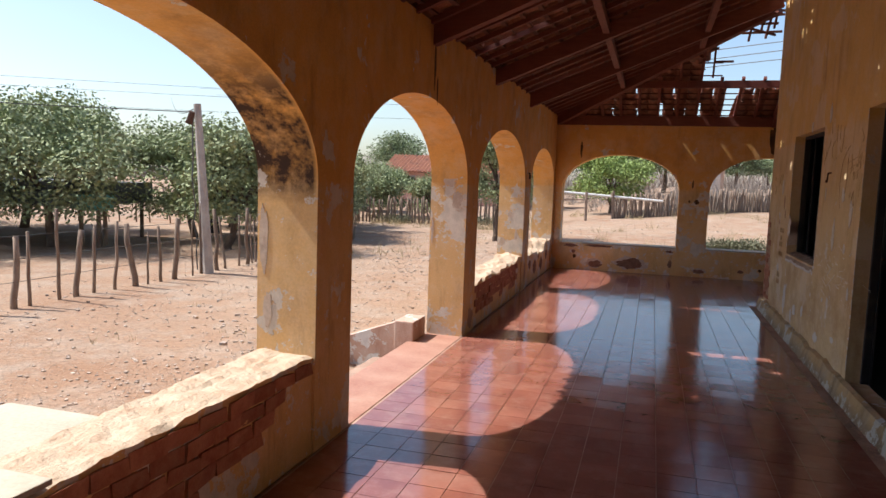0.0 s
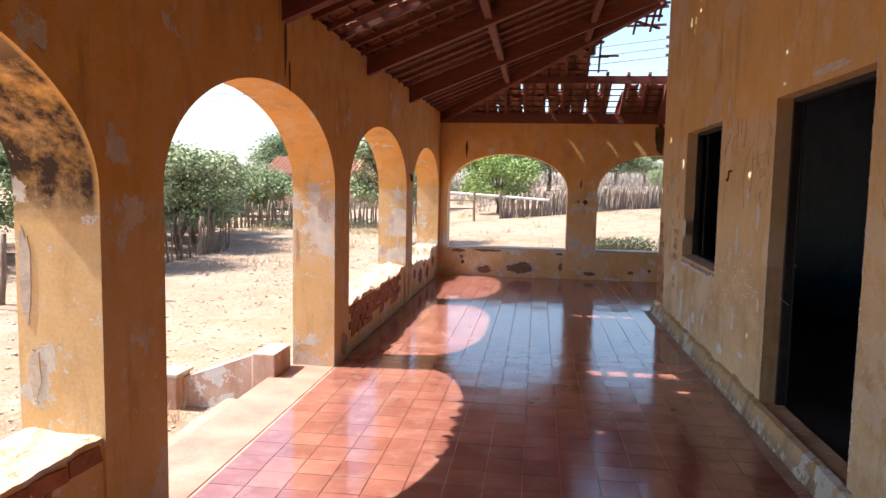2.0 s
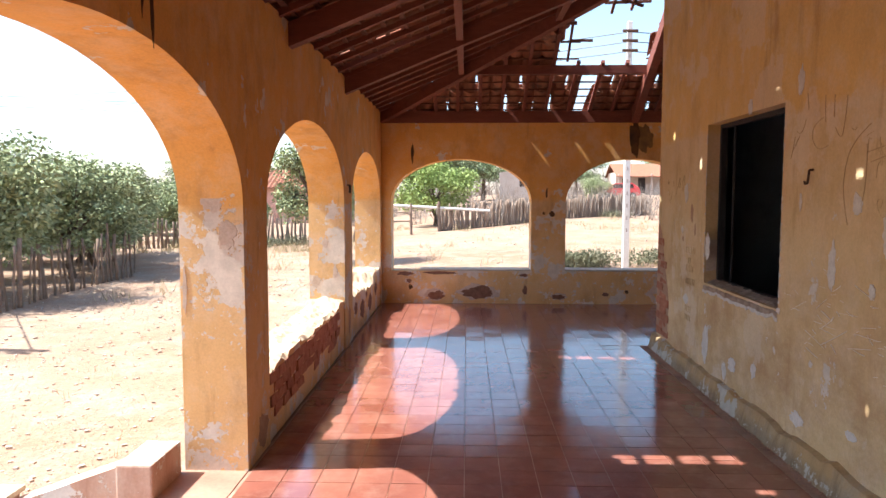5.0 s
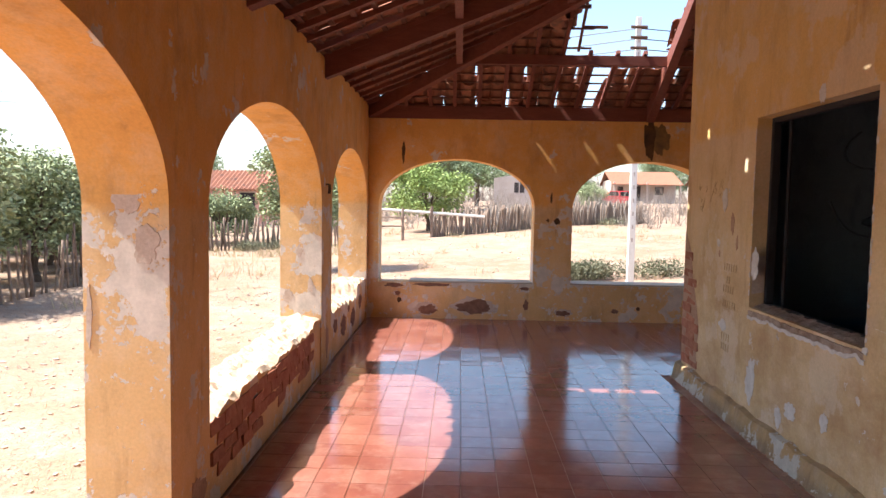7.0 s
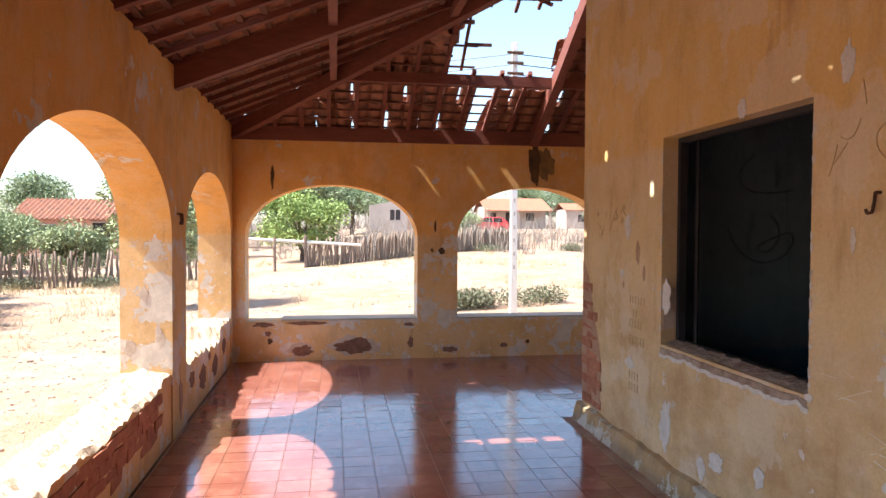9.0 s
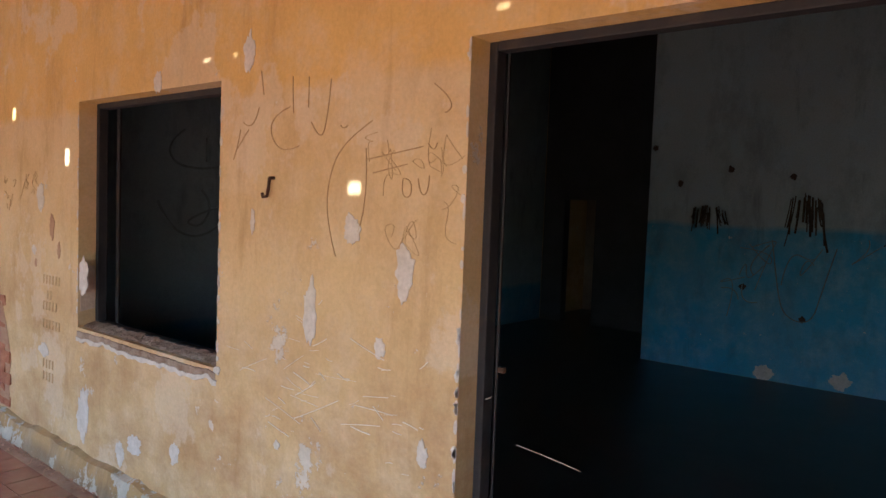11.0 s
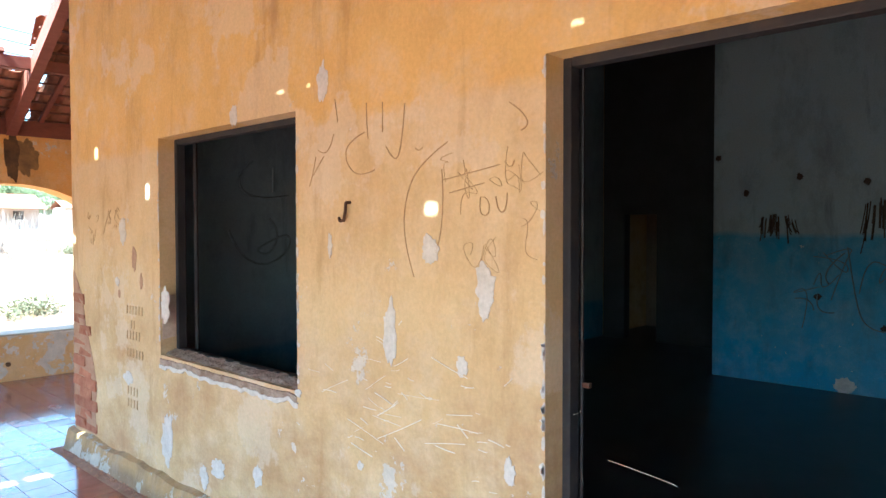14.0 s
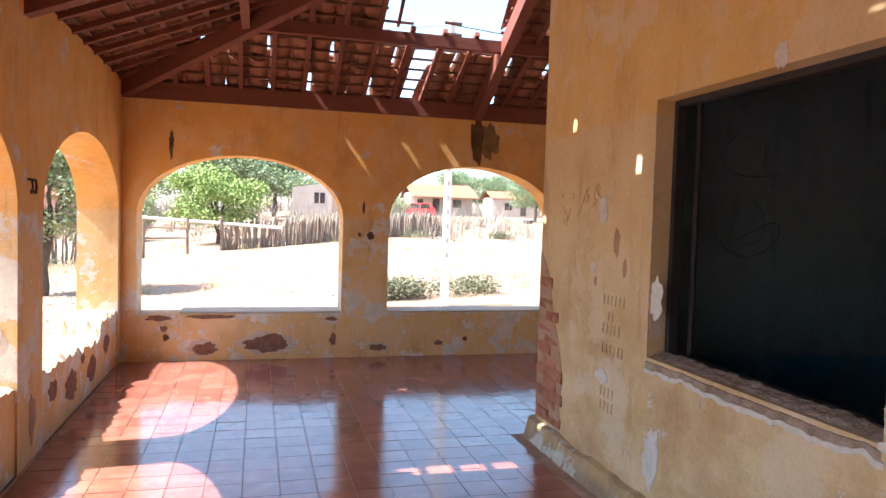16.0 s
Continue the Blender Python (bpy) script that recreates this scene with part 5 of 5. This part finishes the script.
# ---- houses, car, shed ----
def far_house(name, at, label, wall_m, w, d, h, ridge, openings, size=1.0, porch=0.0):
    hs = thing(name, at, label, "house")
    bm = bmesh.new()
    box(bm, (-w / 2, 0, -1), (w / 2, d, h))
    part("wall", bm, wall_m, hs)
    bm = bmesh.new()
    e = 0.35
    n = int((w + 2 * e) / 0.25)
    for side in (0, 1):
        prev = None
        for k in range(n * 4 + 1):
            x = -w / 2 - e + (w + 2 * e) * k / (n * 4)
            b = 0.05 * math.sin(k * math.pi / 2)
            y0 = -e - porch if side == 0 else d + e
            cur = (bm.verts.new((x, y0, h - 0.12 + b - porch * 0.25)), bm.verts.new((x, d / 2, ridge + b)), bm.verts.new((x, d / 2, ridge + b - 0.09)), bm.verts.new((x, y0, h - 0.2 + b - porch * 0.25)))
            if prev:
                for j in range(4):
                    bm.faces.new((prev[j], cur[j], cur[(j + 1) % 4], prev[(j + 1) % 4]))
            prev = cur
    bmesh.ops.recalc_face_normals(bm, faces=bm.faces)
    part("roof", bm, M_ROOFTILE, hs)
    for n_, x0, x1, z0, z1 in openings:
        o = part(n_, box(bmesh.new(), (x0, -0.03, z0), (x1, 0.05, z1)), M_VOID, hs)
        part("frame", box(bmesh.new(), (x0 - 0.06, -0.05, z1), (x1 + 0.06, 0.0, z1 + 0.08)), M_WHITEWALL, o)
    if porch:
        for x in (-w / 2, 0, w / 2):
            part("porch_post", box(bmesh.new(), (x - 0.1, -porch - 0.1, -1), (x + 0.1, -porch + 0.1, h - 0.3)), M_WHITEWALL, hs)
    hs.scale = (size, size, size)
    return hs


far_house("house", (-13.6, 46, ground_z(-13.6, 46)), "pink house with red tiled roof behind the trees", M_PINK, 7.5, 5, 2.3, 3.35, (("window", -2.5, -1.7, 0.9, 1.8), ("door", 0.2, 1.1, 0.0, 1.95), ("window", 2.0, 2.8, 0.9, 1.8)))
far_house("house", (19.5, 82, ground_z(19.5, 80) + 0.2), "pale house with a tiled porch up the slope", M_WHITEWALL, 9, 6, 2.9, 4.2, (("door", -1.4, -0.4, 0, 2.1), ("window", 1.6, 2.8, 0.9, 2.0), ("window", -3.6, -2.8, 0.9, 2.0)), 0.78, porch=2.0)
far_house("house", (29.5, 86, ground_z(29.5, 80) + 0.2), "pale house beyond the porch house", M_WHITEWALL, 7, 5, 2.7, 3.7, (("window", -1.6, -0.4, 0.8, 1.9), ("door", 1.0, 1.9, 0, 2.0)), 0.78)
ruin = thing("ruined_house", (3.6, 57, ground_z(3.6, 57)), "small roofless whitewashed house with one window", "house")
bm = bmesh.new()
box(bm, (-1.5, 0, -0.8), (1.3, 0.25, 2.3))
for v in bm.verts:
    if v.co.z > 1 and v.co.x > 0:
        v.co.z += 0.5
part("wall", bm, M_WHITEWALL, ruin)
bm = bmesh.new()
vs = [bm.verts.new(c) for x in (1.302, 1.55) for c in ((x, 0.01, -0.8), (x, 5, -0.8), (x, 5, 1.9), (x, 0.01, 2.8))]
for q in ((0, 1, 2, 3), (7, 6, 5, 4), (0, 4, 5, 1), (1, 5, 6, 2), (2, 6, 7, 3), (3, 7, 4, 0)):
    bm.faces.new([vs[i] for i in q])
part("wall", bm, M_BLOCK, ruin)
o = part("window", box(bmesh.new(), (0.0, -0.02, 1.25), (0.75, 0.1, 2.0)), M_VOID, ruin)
part("frame", box(bmesh.new(), (0.33, -0.04, 1.25), (0.40, -0.021, 2.0)), M_WHITEWALL, o)


def make_car(at, rz):
    c = thing("car", at, "small red hatchback parked on the slope", "car")
    bm = bmesh.new()
    prof = ((-1.8, 0.25), (1.8, 0.25), (1.85, 0.55), (1.75, 0.80), (0.95, 0.92), (0.45, 1.36), (-1.1, 1.40), (-1.72, 0.95), (-1.85, 0.6))
    a = [bm.verts.new((x, -0.78 + (0.12 if z > 1 else 0), z)) for x, z in prof]
    b = [bm.verts.new((x, 0.78 - (0.12 if z > 1 else 0), z)) for x, z in prof]
    bm.faces.new(a)
    bm.faces.new(b[::-1])
    for k in range(len(prof)):
        bm.faces.new((a[k], b[k], b[(k + 1) % len(prof)], a[(k + 1) % len(prof)]))
    bmesh.ops.recalc_face_normals(bm, faces=bm.faces)
    bmesh.ops.bevel(bm, geom=bm.edges[:], offset=0.05, segments=2, affect="EDGES")
    part("body", bm, M_CAR, c, smooth=False)
    for s in (-1, 1):
        for x0, x1 in ((-1.25, -0.42), (-0.34, 0.55)):
            bm = bmesh.new()
            vs = [bm.verts.new(q) for q in ((x0, s * 0.785, 0.92), (x1 + (0.2 if x1 > 0 else 0), s * 0.785, 0.92), (x1 - 0.1 if x1 > 0 else x1, s * 0.70, 1.30), (x0 + 0.1, s * 0.70, 1.30))]
            bm.faces.new(vs)
            bmesh.ops.solidify(bm, geom=bm.faces[:], thickness=0.01)
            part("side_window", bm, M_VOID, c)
        for x in (-1.15, 1.15):
            w = part("wheel", tube(bmesh.new(), (x, s * 0.66, 0.28), (x, s * 0.82, 0.28), 0.28, 0.28, 16), M_TYRE, c)
            part("rim", tube(bmesh.new(), (x, s * 0.80, 0.28), (x, s * 0.828, 0.28), 0.17, 0.16, 12), M_STEEL, w)
        part("headlight", box(bmesh.new(), (1.74, s * 0.6 - 0.14, 0.6), (1.85, s * 0.6 + 0.14, 0.74), 0.02), M_STEEL, c)
    c.matrix_basis = pose(*at, 0, 0, rz)
    return c


make_car((13.6, 69, ground_z(13.6, 69) + 0.0), 172)

# shelter, trough and tyre under the trees
shed = thing("shelter", (-15.5, 15.4, ground_z(-15.5, 15.4)), "low grey sheet-roofed animal shelter under the trees", "shelter")
part("roof", box(bmesh.new(), (-4, -2, 0.95), (2.6, 1.5, 1.5), 0.03), M_TARP, shed)
for x, y in ((-3.8, -1.8), (-1.5, -1.8), (0.6, -1.8), (2.4, -1.8), (-3.8, 1.3), (2.4, 1.3)):
    part("post", tube(bmesh.new(), (x, y, -0.2), (x, y, 1.0), 0.05, 0.05, 6), M_POST, shed)
tub = thing("water_tub", (-12.4, 14.3, ground_z(-12.4, 14.3)), "faded green plastic tub standing on posts", "tub")
bm = bmesh.new()
tube(bm, (0, 0, 0.85), (0, 0, 1.2), 0.36, 0.42, 16)
bmesh.ops.delete(bm, geom=[f for f in bm.faces if len(f.verts) > 4 and f.calc_center_median().z > 1.1], context="FACES_ONLY")
bmesh.ops.solidify(bm, geom=bm.faces[:], thickness=0.02)
part("bowl", bm, M_TEAL, tub)
for x, y in ((-0.25, -0.2), (0.25, -0.2), (0, 0.28)):
    part("leg", tube(bmesh.new(), (x, y, -0.2), (x, y, 0.86), 0.05, 0.05, 6), M_POST, tub)
bin_ = thing("oil_drum", (-12.5, 19.0, ground_z(-12.5, 19.0)), "dark metal drum on the bare yard", "drum")
part("drum", tube(bmesh.new(), (0, 0, 0), (0, 0, 0.6), 0.24, 0.24, 14), M_IRON, bin_)
tyre = thing("old_tyre", (21.0, 60, ground_z(21, 60) + 0.15), "dark discarded tyre lying on the slope", "tyre")
part("ring", tube(bmesh.new(), (0, 0, -0.1), (0, 0, 0.2), 0.4, 0.4, 16), M_TYRE, tyre)

# ---- far hills ----
def ridge(name, y0, x0, x1, top, seed):
    bm = bmesh.new()
    n = 160
    prev = None
    for k in range(n + 1):
        x = x0 + (x1 - x0) * k / n
        h = top * (0.75 + 0.35 * noise.noise((x * 0.012, seed, 0)) + 0.07 * noise.noise((x * 0.2, seed, 1)) + 0.04 * noise.noise((x * 0.9, seed, 2)))
        cur = [bm.verts.new(c) for c in ((x, y0, -3), (x, y0 + 10, h * 0.7), (x, y0 + 30, h), (x, y0 + 70, -3))]
        if prev:
            for j in range(3):
                bm.faces.new((prev[j], prev[j + 1], cur[j + 1], cur[j]))
        prev = cur
    bmesh.ops.recalc_face_normals(bm, faces=bm.faces)
    return tagged(part(name, bm, M_HILL, smooth=True), kind="structure")


ridge("backdrop_hill_1", 150, -260, 260, 9.0, 1.0)
ridge("backdrop_hill_2", 260, -400, 400, 17.0, 7.0)

# ---- scrub, dry grass, stones ----
random.seed(77)


def tuft(bm, x, y, n, h, r, w):
    z = ground_z(x, y) - 0.02
    for _ in range(n):
        a = random.uniform(0, 2 * math.pi)
        d = random.random() * r
        bx, by = x + math.cos(a) * d, y + math.sin(a) * d
        tip = Vector((bx + random.gauss(0, 0.35) * h, by + random.gauss(0, 0.35) * h, z + h * random.uniform(0.5, 1.1)))
        s = Vector((random.gauss(0, 1), random.gauss(0, 1), 0)).normalized() * w
        base = Vector((bx, by, z))
        bm.faces.new([bm.verts.new(p) for p in (base - s, base + s, tip)])


def stuff(name, bm, material, label):
    return tagged(part(name, bm, material), label, name.replace("_", " "), kind="stuff")


bm = bmesh.new()
for _ in range(900):
    y = random.uniform(15, 40)
    x = random.uniform(-7, 14)
    if noise.noise((x * 0.25, y * 0.2, 3)) > 0.0:
        tuft(bm, x, y, 14, random.uniform(0.12, 0.4), 0.25, 0.006)
for _ in range(500):
    y = random.uniform(25.5, 31)
    x = random.uniform(-20, -4)
    tuft(bm, x, y, 12, random.uniform(0.15, 0.35), 0.3, 0.008)
for _ in range(60):
    x, y = random.uniform(-6, -2.6), random.uniform(1, 13)
    tuft(bm, x, y, 6, random.uniform(0.06, 0.16), 0.08, 0.003)
for x, y in ((-2.75, 6.6), (-2.2, 6.75), (-2.5, 7.5), (-3.4, 7.4), (-3.2, 6.9)):
    tuft(bm, x, y, 60, 0.2, 0.18, 0.003)
stuff("dry_grass", bm, M_STRAW, "tufts of bleached dry grass on the earth")
bm = bmesh.new()
for x, y, n in ((2.0, 19.5, 420), (2.6, 20.0, 300), (3.9, 20.5, 240), (12.0, 40, 300), (16.5, 43, 240), (7.0, 38.5, 140), (-6.6, 29.0, 160), (-7.9, 28.5, 160), (-10, 28, 200)):
    for _ in range(3):
        cx, cy = x + random.uniform(-0.5, 0.5), y + random.uniform(-0.4, 0.4)
        tuft(bm, cx, cy, n // 4, 0.5, 0.4, 0.004)
        leaf_cloud(bm, (cx, cy, ground_z(cx, cy) + 0.16), (0.5, 0.45, 0.24), n * 2, 0.07, -0.5)
stuff("green_scrub", bm, M_SCRUB, "low grey-green scrub bushes on the dry slope")
bm = bmesh.new()
for _ in range(260):
    y = random.uniform(36, 75)
    x = random.uniform(-25, 0.28 * y + 4)
    if 14 < x < 24 and 60 < y < 76:
        continue
    tuft(bm, x, y, 26, random.uniform(0.8, 2.4), 0.5, 0.015)
for _ in range(130):
    x = random.uniform(0.5, 9.5)
    tuft(bm, x, 36 + x * 0.55 + random.uniform(0, 3), 24, random.uniform(0.8, 1.7), 0.5, 0.012)
for _ in range(420):
    tuft(bm, random.uniform(-110, 80), random.uniform(90, 150), 16, random.uniform(2, 4.5), 1.8, 0.10)
stuff("bare_brush", bm, M_TWIG, "leafless grey thorn brush beyond the fences")


def rock(bm, x, y, s):
    z = ground_z(x, y)
    m = Matrix.Translation((x, y, z + s * 0.12)) @ Matrix.Rotation(random.uniform(0, 6.3), 4, "Z") @ Matrix.Diagonal((s, s * random.uniform(0.5, 0.9), s * random.uniform(0.25, 0.5), 1))
    vs = [bm.verts.new(m @ (Vector(c).normalized() * random.uniform(0.42, 0.62))) for c in ((1, 1, 1), (1, -1, 1), (-1, -1, 1), (-1, 1, 1), (1, 1, -1), (1, -1, -1), (-1, -1, -1), (-1, 1, -1))]
    for q in ((0, 3, 2, 1), (4, 5, 6, 7), (0, 1, 5, 4), (1, 2, 6, 5), (2, 3, 7, 6), (3, 0, 4, 7)):
        bm.faces.new([vs[i] for i in q])


bm = bmesh.new()
k = 0
while k < 14000:
    x, y = -2.5 - abs(random.gauss(0, 3.2)), random.uniform(-1, 24)
    if noise.noise((x * 0.45, y * 0.45, 9)) + random.uniform(-0.3, 0.3) < 0.05:
        if random.random() < 0.75:
            continue
    rock(bm, x, y, 0.014 + 0.05 * random.random() ** 4 + (0.06 if random.random() < 0.012 else 0))
    k += 1
for _ in range(900):
    rock(bm, random.uniform(-4, 9), random.uniform(14.5, 32), 0.03 + 0.08 * random.random() ** 3)
stuff("stones", bm, M_STONE, "pale stones and gravel scattered on dry earth")
# dirt swept along the foot of the house wall
bm = bmesh.new()
for _ in range(700):
    y = random.uniform(4, YC)
    x = XH - 0.08 - abs(random.gauss(0, 0.03))
    s = random.uniform(0.004, 0.014)
    a, b, c, d = (bm.verts.new(q) for q in ((x, y, 0.003), (x + s, y, 0.003), (x, y + s * 1.4, 0.003), (x + s * 0.4, y + s * 0.5, 0.003 + s * 0.7)))
    for q in ((a, b, d), (b, c, d), (c, a, d)):
        bm.faces.new(q)
stuff("debris", bm, M_MORTAR, "crumbs of fallen plaster along the wall foot")

# ---- floor tiles, last ----
random.seed(99)
TS = 0.205


def tile_bm(bm, cx, cy, sx, sy, tilt):
    g = 0.0022
    vs = []
    for z, e in ((-0.006, 0), (0.0, 0.0)):
        for u, v in ((-1, -1), (1, -1), (1, 1), (-1, 1)):
            x, y = u * (sx / 2 - g), v * (sy / 2 - g)
            vs.append(bm.verts.new((cx + x, cy + y, z + (tilt[0] * x + tilt[1] * y if z == 0 else 0))))
    bm.faces.new(vs[4:])
    for a in range(4):
        bm.faces.new((vs[a], vs[(a + 1) % 4], vs[4 + (a + 1) % 4], vs[4 + a]))


def tilt():
    return (random.gauss(0, 0.0035), random.gauss(0, 0.006))


TILE_MESHES = []
for _ in range(14):
    b = bmesh.new()
    tile_bm(b, 0, 0, TS, TS, tilt())
    TILE_MESHES.append(to_mesh(b, "floor_tile", M_TILE))
joined_tiles = bmesh.new()
nx = int((XH - XI) / TS) + 1
made = 0
for j in range(int((YF + 3.0) / TS) + 1):
    y = -3.0 + TS * (j + 0.5)
    shift = 0.0
    for i in range(40):
        x = XI + 0.02 + TS * (i + 0.5)
        if y > YF - 0.05 or x > (6.9 if y > YC + 0.1 else XH - 0.06):
            continue
        if 6.4 < y < 10.9 and x < XH and made < 300:
            ob = new("floor_tile", random.choice(TILE_MESHES))
            ob.parent, ob.location = floor_ob, (x, y, 0.0)
            made += 1
        else:
            tile_bm(joined_tiles, x, y, TS, TS, tilt())
part("floor_tiles", joined_tiles, M_TILE, floor_ob)["kind"] = "stuff"
